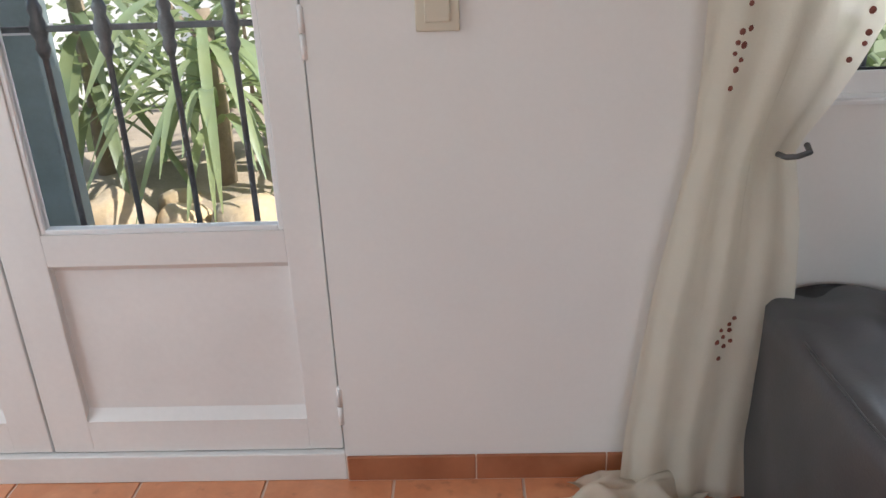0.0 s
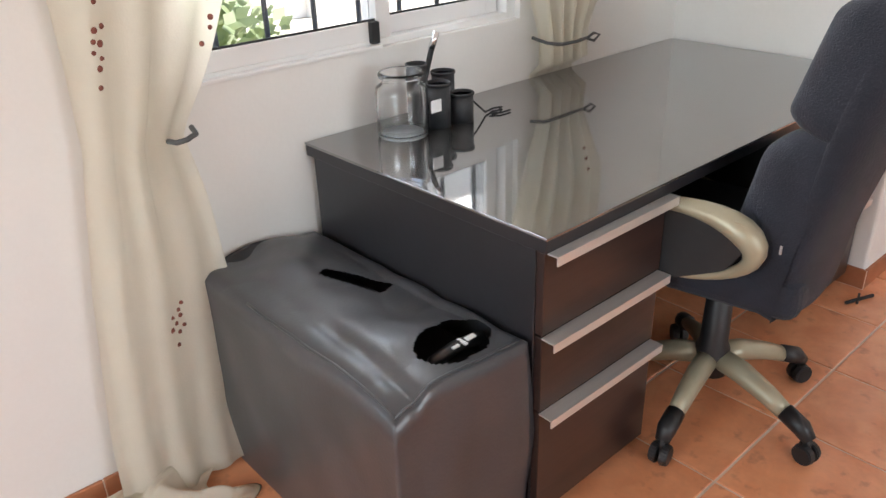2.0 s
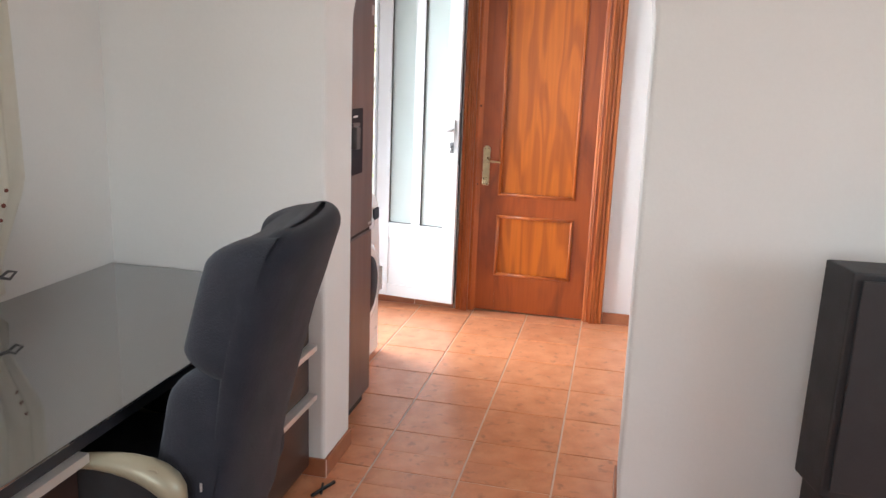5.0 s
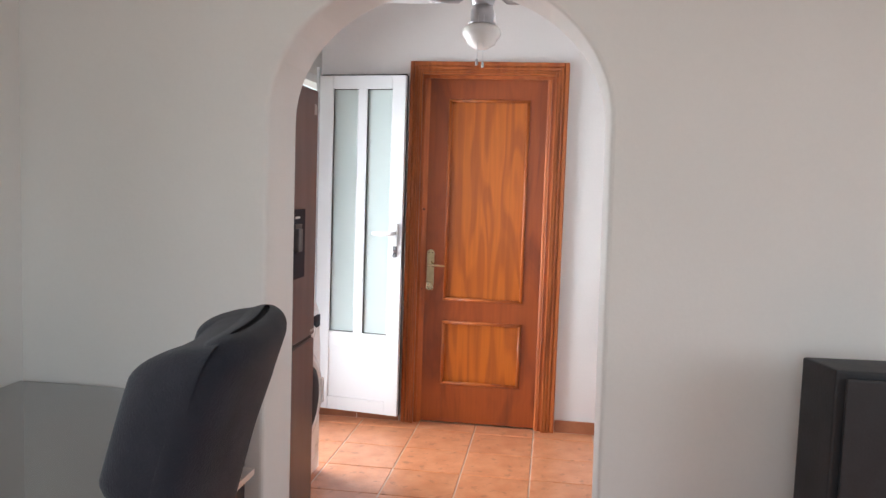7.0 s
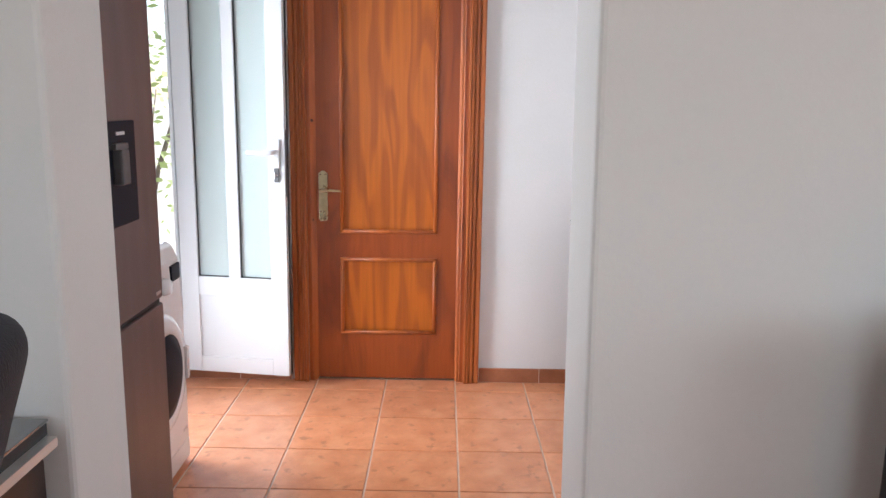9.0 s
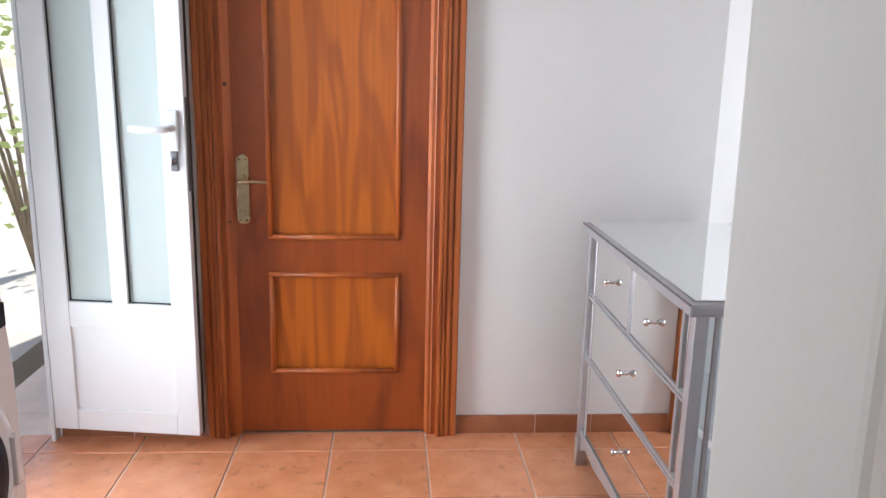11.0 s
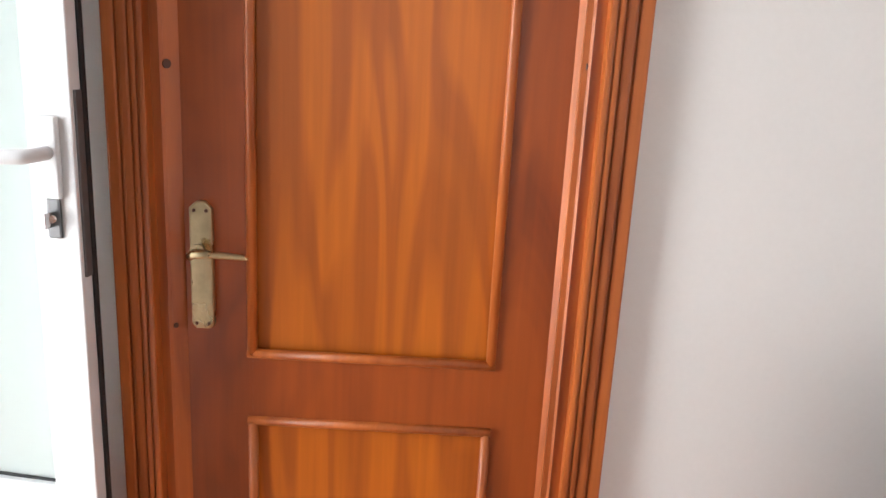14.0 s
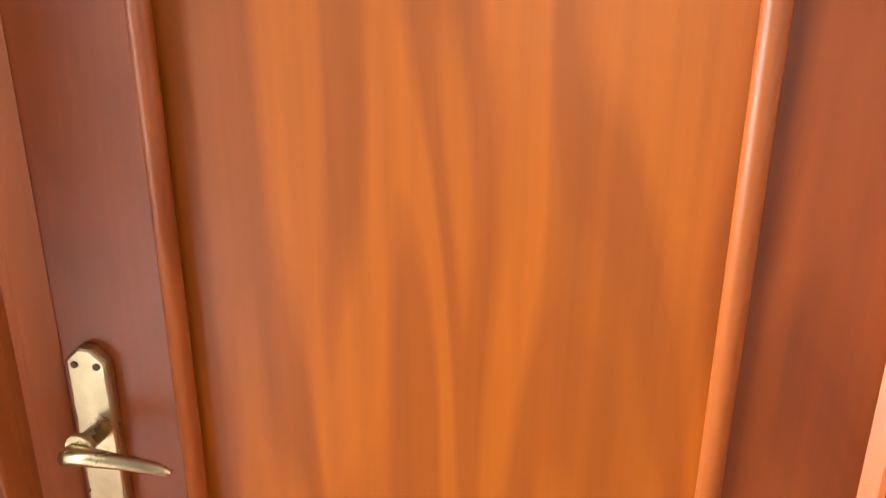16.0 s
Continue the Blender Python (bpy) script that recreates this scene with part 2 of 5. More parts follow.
OPAL = material("opal_glass", (0.85, 0.83, 0.80), 0.25)


def curtain_cloth():
    mat = material("cream_sheer_cloth", (0.93, 0.90, 0.815), 0.9, vary=0.08, scale=14, fine=220, bump=0.35)
    nt = mat.node_tree
    p, out = nt.nodes["Principled BSDF"], nt.nodes["Material Output"]
    tr, mix = nt.nodes.new("ShaderNodeBsdfTranslucent"), nt.nodes.new("ShaderNodeMixShader")
    tr.inputs["Color"].default_value = (0.94, 0.90, 0.81, 1)
    mix.inputs["Fac"].default_value = 0.5
    clear, sheer = nt.nodes.new("ShaderNodeBsdfTransparent"), nt.nodes.new("ShaderNodeMixShader")
    sheer.inputs["Fac"].default_value = 0.14
    nt.links.new(p.outputs["BSDF"], mix.inputs[1])
    nt.links.new(tr.outputs["BSDF"], mix.inputs[2])
    nt.links.new(mix.outputs["Shader"], sheer.inputs[1])
    nt.links.new(clear.outputs["BSDF"], sheer.inputs[2])
    nt.links.new(sheer.outputs["Shader"], out.inputs["Surface"])
    return mat


CLOTH = curtain_cloth()
# paler copy of the leaf green, with washed-out outdoor glare in its colour
LEAF_GLARE = material("glare_leaf_green", (0.30, 0.38, 0.17), 0.5, vary=0.25, scale=7, fine=30, second=(0.34, 0.40, 0.16), rand=0.2)


def let_light_through(mat, tone, share):
    """Thin leaves glow when the sun stands behind them."""
    nt = mat.node_tree
    tr, mix = nt.nodes.new("ShaderNodeBsdfTranslucent"), nt.nodes.new("ShaderNodeMixShader")
    tr.inputs["Color"].default_value = (*tone, 1)
    mix.inputs["Fac"].default_value = share
    nt.links.new(nt.nodes["Principled BSDF"].outputs["BSDF"], mix.inputs[1])
    nt.links.new(tr.outputs["BSDF"], mix.inputs[2])
    nt.links.new(mix.outputs["Shader"], nt.nodes["Material Output"].inputs["Surface"])


let_light_through(LEAF, (0.36, 0.43, 0.18), 0.45)
let_light_through(LEAF_GLARE, (0.55, 0.65, 0.25), 0.6)
EMBROIDERY = material("brown_red_embroidery", (0.24, 0.075, 0.055), 0.9, vary=0.3, scale=90)


# ---- mesh helpers ----
class Build:
    """Collects shapes into one mesh."""

    def __init__(self):
        self.bm = bmesh.new()

    def box(self, x0, x1, y0, y1, z0, z1, bevel=0.0, seg=2):
        b = bmesh.new()
        bmesh.ops.create_cube(b, size=1)
        for v in b.verts:
            v.co = Vector(((x0 + x1) / 2 + v.co.x * (x1 - x0), (y0 + y1) / 2 + v.co.y * (y1 - y0), (z0 + z1) / 2 + v.co.z * (z1 - z0)))
        if bevel:
            bmesh.ops.bevel(b, geom=b.edges[:], offset=bevel, segments=seg, profile=0.6, affect='EDGES')
        return self.take(b)

    def take(self, b, m=None):
        data = bpy.data.meshes.new("tmp")
        if m is not None:
            b.transform(m)
        b.to_mesh(data)
        b.free()
        self.bm.from_mesh(data)
        bpy.data.meshes.remove(data)
        return self

    def prism(self, pts, axis, a, b, bevel=0.0):
        """A flat outline, pushed along an axis from a to b. For axis x the outline is (y, z); y: (x, z); z: (x, y)."""
        k = bmesh.new()
        put = {'x': lambda p, d: (d, p[0], p[1]), 'y': lambda p, d: (p[0], d, p[1]), 'z': lambda p, d: (p[0], p[1], d)}[axis]
        lo, hi = [k.verts.new(put(p, a)) for p in pts], [k.verts.new(put(p, b)) for p in pts]
        k.faces.new(lo)
        k.faces.new(hi[::-1])
        n = len(pts)
        for i in range(n):
            k.faces.new((lo[i], hi[i], hi[(i + 1) % n], lo[(i + 1) % n]))
        bmesh.ops.recalc_face_normals(k, faces=k.faces[:])
        if bevel:
            bmesh.ops.bevel(k, geom=[e for e in k.edges if e.calc_face_angle(0) > 0.6], offset=bevel, segments=2, profile=0.6, affect='EDGES')
        return self.take(k)

    def tube(self, pts, r, n=10, closed=False, flat=1.0):
        """A round bar along points; r: one radius or one for each point."""
        pts = [Vector(p) for p in pts]
        rs = r if isinstance(r, (list, tuple)) else [r] * len(pts)
        k, rings = bmesh.new(), []
        side = None
        for i, p in enumerate(pts):
            d = ((pts[(i + 1) % len(pts)] if closed or i + 1 < len(pts) else p) - (pts[i - 1] if closed or i else p)).normalized()
            if side is None:
                side = d.orthogonal().normalized()
            side = (side - d * side.dot(d)).normalized()
            up = d.cross(side)
            rings.append([k.verts.new(p + (side * math.cos(q) + up * math.sin(q) * flat) * rs[i]) for q in (2 * math.pi * j / n for j in range(n))])
        pairs = list(zip(rings, rings[1:])) + ([(rings[-1], rings[0])] if closed else [])
        for a, b in pairs:
            for j in range(n):
                k.faces.new((a[j], a[(j + 1) % n], b[(j + 1) % n], b[j]))
        if not closed:
            k.faces.new(rings[0][::-1])
            k.faces.new(rings[-1])
        for f in k.faces:
            f.smooth = True
        return self.take(k)

    def lathe(self, profile, at, axis='z', n=28, close=True):
        """Turned shape; profile: rows of (radius, height)."""
        k, rings = bmesh.new(), []
        for r, h in profile:
            rings.append([k.verts.new((r * math.cos(2 * math.pi * j / n), r * math.sin(2 * math.pi * j / n), h)) for j in range(n)])
        for a, b in zip(rings, rings[1:]):
            for j in range(n):
                f = k.faces.new((a[j], a[(j + 1) % n], b[(j + 1) % n], b[j]))
                f.smooth = True
        if close:
            k.faces.new(rings[0][::-1])
            k.faces.new(rings[-1])
        bmesh.ops.remove_doubles(k, verts=k.verts[:], dist=1e-5)
        turn = {'z': Matrix.Identity(4), 'x': Matrix.Rotation(radians(90), 4, 'Y'), 'y': Matrix.Rotation(radians(-90), 4, 'X')}[axis]
        return self.take(k, Matrix.Translation(at) @ turn)

    def sheet(self, f, nu, nv, thick=0.0, smooth=True):
        """A surface f(u, v) -> point; with a thickness it is closed."""
        k = bmesh.new()
        g = [[k.verts.new(f(i / nu, j / nv)) for j in range(nv + 1)] for i in range(nu + 1)]
        for i in range(nu):
            for j in range(nv):
                q = k.faces.new((g[i][j], g[i + 1][j], g[i + 1][j + 1], g[i][j + 1]))
                q.smooth = smooth
        if thick:
            bmesh.ops.solidify(k, geom=k.faces[:], thickness=thick)
        return self.take(k)


ROOT = {}


def obj(name, build, mat):
    bm = build.bm if isinstance(build, Build) else build
    data = bpy.data.meshes.new(name)
    bm.to_mesh(data)
    bm.free()
    data.materials.append(mat)
    return new(name, data)


def structure(name, build, mat, label, category=""):
    return tagged(obj(name, build, mat), label, category or name.split("_")[0], kind="structure")


def thing(name, label, category, base=(0, 0, 0), local=False, rz=0.0, group=""):
    """An Empty at the base of a thing. Parts are given in world places, or, if local, about the base."""
    ob = new(name)
    ob.empty_display_size = 0.1
    ob.matrix_world = pose(*base, 0, 0, rz)
    ROOT[ob.name] = Vector((0, 0, 0)) if local else Vector(base)
    return tagged(ob, label, category, group)


def part(name, build, mat, parent, label=""):
    off = ROOT[parent.name]
    bm = build.bm
    bmesh.ops.translate(bm, verts=bm.verts[:], vec=-off)
    ob = obj(name, build, mat)
    ob.parent = parent
    ROOT[ob.name] = off
    return tagged(ob, label) if label else ob


# ---- plan ----
WN, TW = 3.67, 0.22          # inner face of the north wall; wall thickness
WX0, WX1 = 3.394, 3.66      # the arch wall's two faces
FAR = 5.575                  # far wall of the hall
HN, HS = 3.50, 1.03          # the hall's north and south walls
XW, YS, ROOM = -1.60, -0.60, 2.55
J0, J1, SPRING, RISE = 1.815, 2.852, 1.60, 0.43
JS = 1.837                   # the south jamb leans in towards the spring


def wall_with_holes(axis, a, b, lo, hi, z1, holes):
    """A wall from lo to hi along the other axis, a to b thick, with rectangular holes (from, to, bottom, top)."""
    w = Build()

    def put(u0, u1, z0, z2):
        if u1 - u0 > 1e-4 and z2 - z0 > 1e-4:
            w.box(a, b, u0, u1, z0, z2) if axis == 'x' else w.box(u0, u1, a, b, z0, z2)
    at = lo
    for u0, u1, z0, z2 in sorted(holes):
        put(at, u0, 0, z1)
        put(u0, u1, 0, z0)
        put(u0, u1, z2, z1)
        at = u1
    put(at, hi, 0, z1)
    return w


structure("wall_north", wall_with_holes('y', WN, WN + TW, XW - TW, WX0 + 0.12, ROOM, [(-0.99, 0.497, 0, 2.09), (1.46, 2.56, 0.920, 2.07)]), PLASTER, "white painted plaster wall with front door and window")
# west and south openings are unseen, added to hold the fill lamps
structure("wall_west", wall_with_holes('x', XW - TW, XW, YS - TW, WN, ROOM, [(1.85, 3.35, 0.85, 2.15)]), PLASTER, "white painted plaster wall with an added unseen opening")
structure("wall_south", wall_with_holes('y', YS - TW, YS, XW, WX1, ROOM, [(0.6, 2.2, 0.85, 2.15)]), PLASTER, "white painted plaster wall with an added unseen opening")

outline = [(J1, 0), (J1, SPRING)] + [((JS + J1) / 2 + (J1 - JS) / 2 * math.cos(q), SPRING + RISE * math.sin(q)) for q in (math.pi * i / 32 for i in range(1, 32))] + [(JS, SPRING), (J0, 0), (YS, 0), (YS, ROOM), (2.90, ROOM), (2.90, 0)]
deep = [(p[0] if p[0] < 2.899 else WN, p[1]) for p in outline]
arch = Build()
for pts, x0, x1, face in ((deep, WX0, WX0 + 0.12, WX0), (outline, WX0 + 0.12, WX1, WX1)):
    k = Build().prism(pts, 'x', x0, x1).bm
    rim = [e for e in k.edges if all(abs(v.co.x - face) < 1e-5 and J0 - 1e-4 < v.co.y < J1 + 1e-4 for v in e.verts) and not all(v.co.z < 1e-4 for v in e.verts)]
    bmesh.ops.bevel(k, geom=rim, offset=0.014, segments=3, profile=0.5, affect='EDGES')
    arch.take(k)
structure("wall_arch", arch, PLASTER, "white plaster partition wall with a round-headed archway")

structure("wall_hall_north", wall_with_holes('y', HN, HN + TW, WX0 + 0.12, 7.4, ROOM, [(4.70, 7.2, 0.0, 2.06)]), PLASTER_HALL, "white hall wall with the back door opening")
structure("wall_hall_east", wall_with_holes('x', FAR, FAR + 0.2, HS - 0.2, 3.355, ROOM, [(2.0, 2.76, 0, 2.04)]), PLASTER_HALL, "white painted hall wall round the wooden door")
structure("wall_hall_south", Build().box(WX1, FAR, HS - 0.2, HS, 0, ROOM), PLASTER_HALL, "white painted hall wall behind the dresser")
structure("ceiling", Build().box(XW - TW, FAR + 0.2, YS - TW, WN + TW, ROOM, ROOM + 0.15), CEIL, "flat white painted ceiling")
fl = structure("floor", Build().box(XW - TW, FAR + 0.2, YS - TW, WN + TW, -0.12, -0.004), GROUT, "terracotta tiled floor with pale joints")
# unseen slab, added to stop direct sun at the south opening
structure("canopy_south", Build().box(-0.2, 4.4, -2.3, YS - TW - 0.002, 2.30, 2.42), STUCCO, "unseen slab added to keep sun out of the south opening", "canopy")
# unseen slab, added to cut sky light on the white back door
structure("canopy_back", Build().box(4.7, 6.3, WN + TW + 0.004, 4.9, 2.48, 2.60), STUCCO, "unseen slab added to shade the open back door", "canopy")
structure("wall_passage_south", Build().box(FAR + 0.2, 7.4, 3.155, 3.355, 0, ROOM), PLASTER_HALL, "white wall of the recess by the back door")
structure("wall_passage_east", Build().box(7.2, 7.4, 3.355, HN, 0, ROOM), PLASTER_HALL, "white end wall of the recess by the back door")
structure("ceiling_passage", Build().box(FAR + 0.2, 7.4, 3.155, HN + TW, ROOM, ROOM + 0.15), CEIL, "white ceiling of the recess by the back door", "ceiling")
structure("floor_passage", Build().box(FAR + 0.2, 7.4, 3.155, HN + TW, -0.12, -0.002), GROUT, "pale threshold floor by the back door", "floor")
structure("closed_room_behind_door", Build().box(FAR + 0.2, FAR + 0.3, 1.9, 2.9, -0.1, 2.2), PLASTER, "dark wall behind the closed door", "wall")


def skirting(name, x0, x1, y0, y1):
    """A run of cut tiles on a thin bed of mortar."""
    along = (x1 - x0) > (y1 - y0)
    e = 0.002
    run = structure(name, Build().box(x0 + (0 if along else e), x1 - (0 if along else e), y0 + (e if along else 0), y1 - (e if along else 0), 0.0, 0.069), GROUT, "terracotta tile skirting along the wall", "baseboard")
    a, b = (x0, x1) if along else (y0, y1)
    n = max(1, round((b - a) / 0.33))
    for i in range(n):
        u, v = a + (b - a) * i / n + 0.0015, a + (b - a) * (i + 1) / n - 0.0015
        t = obj("tile", Build().box(u, v, y0, y1, 0.001, 0.072, 0.002, 1) if along else Build().box(x0, x1, u, v, 0.001, 0.072, 0.002, 1), SKIRT)
        t.parent = run
    return run


skirting("baseboard_north", 0.50, WX0 - 0.01, WN - 0.01, WN)
skirting("baseboard_arch_left", WX0 - 0.01, WX0, J1 - 0.01, WN - 0.01)
skirting("baseboard_arch_right", WX0 - 0.01, WX0, YS, J0 + 0.01)
skirting("baseboard_jamb_left", WX0, WX1, J1 - 0.01, J1)
skirting("baseboard_jamb_right", WX0, WX1, J0, J0 + 0.01)
skirting("baseboard_hall_a", FAR - 0.012, FAR, HS, 1.925)
skirting("baseboard_hall_b", FAR - 0.012, FAR, 2.84, 3.35)
skirting("baseboard_hall_south", WX1, FAR - 0.012, HS, HS + 0.01)
skirting("baseboard_west", XW, XW + 0.01, YS, WN)
skirting("baseboard_south", XW + 0.01, WX0 - 0.01, YS, YS + 0.01)

# ---- wooden door in the hall ----
Y0, Y1, ZT = 2.033, 2.729, 2.012
XF = FAR + 0.012             # face of the leaf
door = tagged(thing("door_1", "closed varnished pine door with two raised panels", "door", (XF, (Y0 + Y1) / 2, 0)), kind="structure")
stiles = Build()
UP, LOW = (2.147, 2.592, 0.742, 1.890), (2.147, 2.592, 0.243, 0.605)
PY = (UP[0], UP[1])
stiles.box(XF, XF + 0.04, Y0 + 0.003, PY[0], 0.008, ZT).box(XF, XF + 0.04, PY[1], Y1 - 0.003, 0.008, ZT)
for za, zb in ((0.008, LOW[2]), (LOW[3], UP[2]), (UP[3], ZT)):
    stiles.box(XF + 0.0004, XF + 0.04, PY[0], PY[1], za, zb)
leaf = part("leaf_frame", stiles, WOOD_STILE, door, "red-brown stiles and rails")
for ya, yb, za, zb in (UP, LOW):
    k = Build().box(XF + 0.012, XF + 0.03, ya, yb, za, zb)
    part("door_panel", k, WOOD_PANEL, door, "golden pine panel with flame figure")
    for n, (p, q) in enumerate((((ya, za), (ya, zb)), ((yb, za), (yb, zb)), ((ya, za), (yb, za)), ((ya, zb), (yb, zb)))):
        prof = Build()
        r = 0.0095
        if p[0] == q[0]:
            prof.tube([(XF + 0.001, p[0], p[1] - r * 0.2), (XF + 0.001, q[0], q[1] + r * 0.2)], r, 12)
        else:
            prof.tube([(XF + 0.001, p[0] - r * 0.95, p[1]), (XF + 0.001, q[0] + r * 0.95, q[1])], r, 12)
        part("moulding", prof, WOOD_CASING, door, "rounded pine moulding")
plate = Build()
PC = 2.679
plate.prism([(PC - 0.021, 0.799), (PC - 0.013, 0.790), (PC + 0.013, 0.790), (PC + 0.021, 0.799), (PC + 0.021, 1.016), (PC + 0.007, 1.029), (PC - 0.007, 1.029), (PC - 0.021, 1.016)], 'x', XF - 0.012, XF, 0.0035)
pl = part("handle_plate", plate, BRASS, door, "worn brass back plate")
lever = Build().lathe([(0.013, 0), (0.013, 0.006), (0.009, 0.01), (0.009, 0.03)], (XF - 0.038, PC, 0.943), 'x', 16)
lever.tube([(XF - 0.040, PC + 0.014, 0.934), (XF - 0.043, PC + 0.004, 0.940), (XF - 0.044, PC - 0.02, 0.941), (XF - 0.043, PC - 0.05, 0.940), (XF - 0.042, PC - 0.08, 0.938), (XF - 0.042, PC - 0.092, 0.936)], [0.008, 0.0095, 0.008, 0.0065, 0.0055, 0.003], 10, flat=0.75)
part("lever", lever, BRASS, pl)
for yy, zz in ((-0.011, 1.012), (0.011, 1.012), (-0.011, 0.801), (0.011, 0.801)):
    part("screw", Build().lathe([(0.0035, 0), (0.003, 0.0015)], (XF - 0.0132, PC + yy, zz), 'x', 8), KNOT, pl)

casing = tagged(thing("door_casing", "stepped pine casing round the wooden door", "door frame", (FAR, 2.381, 0)), kind="structure")
STEPS = ((0.000, 0.024, 0.030), (0.024, 0.028, 0.025), (0.028, 0.046, 0.034), (0.046, 0.050, 0.030), (0.050, 0.059, 0.038), (0.059, 0.062, 0.034), (0.062, 0.074, 0.040), (0.074, 0.094, 0.0112))
CO0, CO1, CZ = 1.927, 2.826, 2.104


def casing_side(sign, outer):
    k = Build()
    for a, b, d in STEPS:
        ya, yb = sorted((outer + sign * a, outer + sign * b))
        k.box(FAR - d, FAR + 0.001, ya, yb, 0, CZ - a, min(0.005, (b - a) * 0.3) if d > 0.0115 else 0.0, 2)
    return k


jb = Build().box(FAR - 0.011, FAR + 0.12, CO1 - 0.0955, 2.759, 0, 2.039).box(FAR - 0.011, FAR + 0.12, 2.001, 2.034, 0, 2.039).box(FAR - 0.011, FAR + 0.12, 2.034, CO1 - 0.0955, 2.013, 2.039)
part("jamb_lining", jb, WOOD_CASING, casing)
for inner, outer_y in ((2.044, 2.0195), (2.711, 2.7355)):
    st = Build().prism([(FAR + 0.0112, inner), (FAR - 0.016, outer_y), (FAR - 0.0112, outer_y + (0.001 if outer_y > 2.4 else -0.001)), (FAR + 0.0112, outer_y)], 'z', 0.0, 2.012, 0.001)
    part("chamfered_stop", st, WOOD_CASING, casing, "chamfered pine stop strip")
part("casing_side", casing_side(1, CO0), WOOD_CASING, casing)
part("casing_side", casing_side(-1, CO1), WOOD_CASING, casing)
head = Build()
for a, b, d in STEPS:
    head.box(FAR - d - 0.0005, FAR + 0.001, CO0 + b, CO1 - b, CZ - b, CZ - a, min(0.005, (b - a) * 0.3) if d > 0.0115 else 0.0, 2)
part("casing_head", head, WOOD_CASING, casing)
for y, z, r in ((2.028, 1.294, 0.0085), (2.727, 1.262, 0.0095), (2.727, 0.797, 0.006), (2.028, 0.16, 0.007), (2.029, 0.868, 0.003)):
    side = 1 if y > 2.4 else -1
    slope = math.atan2(0.0272, 0.0245)
    face = Vector((FAR - 0.016 + (2.7355 - y if side > 0 else y - 2.0195) * 0.0272 / 0.0245, y, z))
    turn = Matrix.Translation(face) @ Matrix.Rotation(side * slope, 4, 'Z') @ Matrix.Rotation(radians(90), 4, 'Y')
    kn = Build().lathe([(r * 0.85, -0.0010), (r * 0.80, -0.0026)], (0, 0, 0), 'z', 14)
    kn.bm.transform(turn)
    part("knot", kn, KNOT, casing, "dark knot in the pine")

# ---- white back door, standing open against the far wall ----
wd = tagged(thing("door_2", "white back door with two frosted panes, standing open", "door", (5.435, 2.828, 0), local=True, rz=-8.0), kind="structure")
WL, WB, WT = 0.60, 0.063, 2.008      # leaf from its free edge (y = 0) to the hinge
G = ((0.078, 0.228), (0.284, 0.436))
fr = Build()
fr.box(0, 0.045, 0.0, G[0][0], WB, WT, 0.003).box(0, 0.045, G[1][1], G[1][1] + 0.085, WB, WT, 0.003).box(0.002, 0.043, G[0][1], G[1][0], 0.53, WT - 0.03, 0.003)
fr.box(0.001, 0.044, G[0][0], G[1][1], WT - 0.075, WT, 0.003).box(0.001, 0.044, G[0][0], G[1][1], 0.44, 0.531, 0.003).box(0.001, 0.044, G[0][0], G[1][1], WB, 0.14, 0.003)
lf = part("leaf_frame", fr, WHITE_PVC, wd)
part("lower_panel", Build().box(0.010, 0.034, G[0][0], G[1][1], 0.14, 0.44), WHITE_PVC, wd)
for a, b in G:
    part("pane", Build().box(0.018, 0.026, a, b, 0.531, WT - 0.075), FROST, wd, "frosted glass pane")
    gk = Build()
    for u in (a + 0.002, b - 0.002):
        gk.box(0.012, 0.0165, u - 0.002, u + 0.002, 0.531, WT - 0.075)
    gk.box(0.012, 0.0165, a, b, 0.531, 0.535).box(0.012, 0.0165, a, b, WT - 0.079, WT - 0.075)
    part("gasket", gk, RUBBER, wd)
part("edge_seal", Build().box(0.026, 0.036, -0.006, 0.0, WB, WT, 0.002).box(0.012, 0.034, 0, 0.52, WT, WT + 0.008), RUBBER, wd, "black rubber edge seal")
part("lock_plate", Build().box(0.008, 0.025, -0.004, 0.001, 0.92, 1.22, 0.001, 1), STEEL_DARK, wd, "steel lock plate on the edge")
hd = Build().box(-0.012, 0.0, 0.020, 0.055, 1.050, 1.180, 0.006, 3)
hp = part("handle_plate", hd, WHITE_PVC, wd)
part("lever", Build().tube([(-0.012, 0.037, 1.123), (-0.048, 0.037, 1.123), (-0.056, 0.046, 1.122), (-0.056, 0.10, 1.118), (-0.054, 0.158, 1.120)], [0.011, 0.011, 0.012, 0.011, 0.009], 12), WHITE_PVC, hp)
lk = Build().box(-0.006, 0.0, 0.026, 0.050, 0.985, 1.050, 0.004)
lp = part("lock_escutcheon", lk, STEEL_DARK, wd)
part("key", Build().box(-0.03, -0.006, 0.036, 0.040, 1.005, 1.03, 0.001).lathe([(0.007, 0), (0.007, 0.012)], (-0.014, 0.038, 1.018), 'x', 12), CHROME, lp)
part("hinge", Build().lathe([(0.008, 0), (0.008, 0.09)], (0.03, 0.527, 0.3), 'z', 10).lathe([(0.008, 0), (0.008, 0.09)], (0.03, 0.527, 1.7), 'z', 10), WHITE_PVC, wd)
bf = Build()
bf.box(4.70, 4.75, HN - 0.02, HN + 0.06, 0, 2.06, 0.003).box(5.53, 5.574, 3.356, 3.372, 0, 2.06, 0.003).box(7.15, 7.2, HN - 0.02, HN + 0.06, 0, 2.06, 0.003).box(4.75, 7.15, HN - 0.02, HN + 0.06, 2.01, 2.06, 0.003)
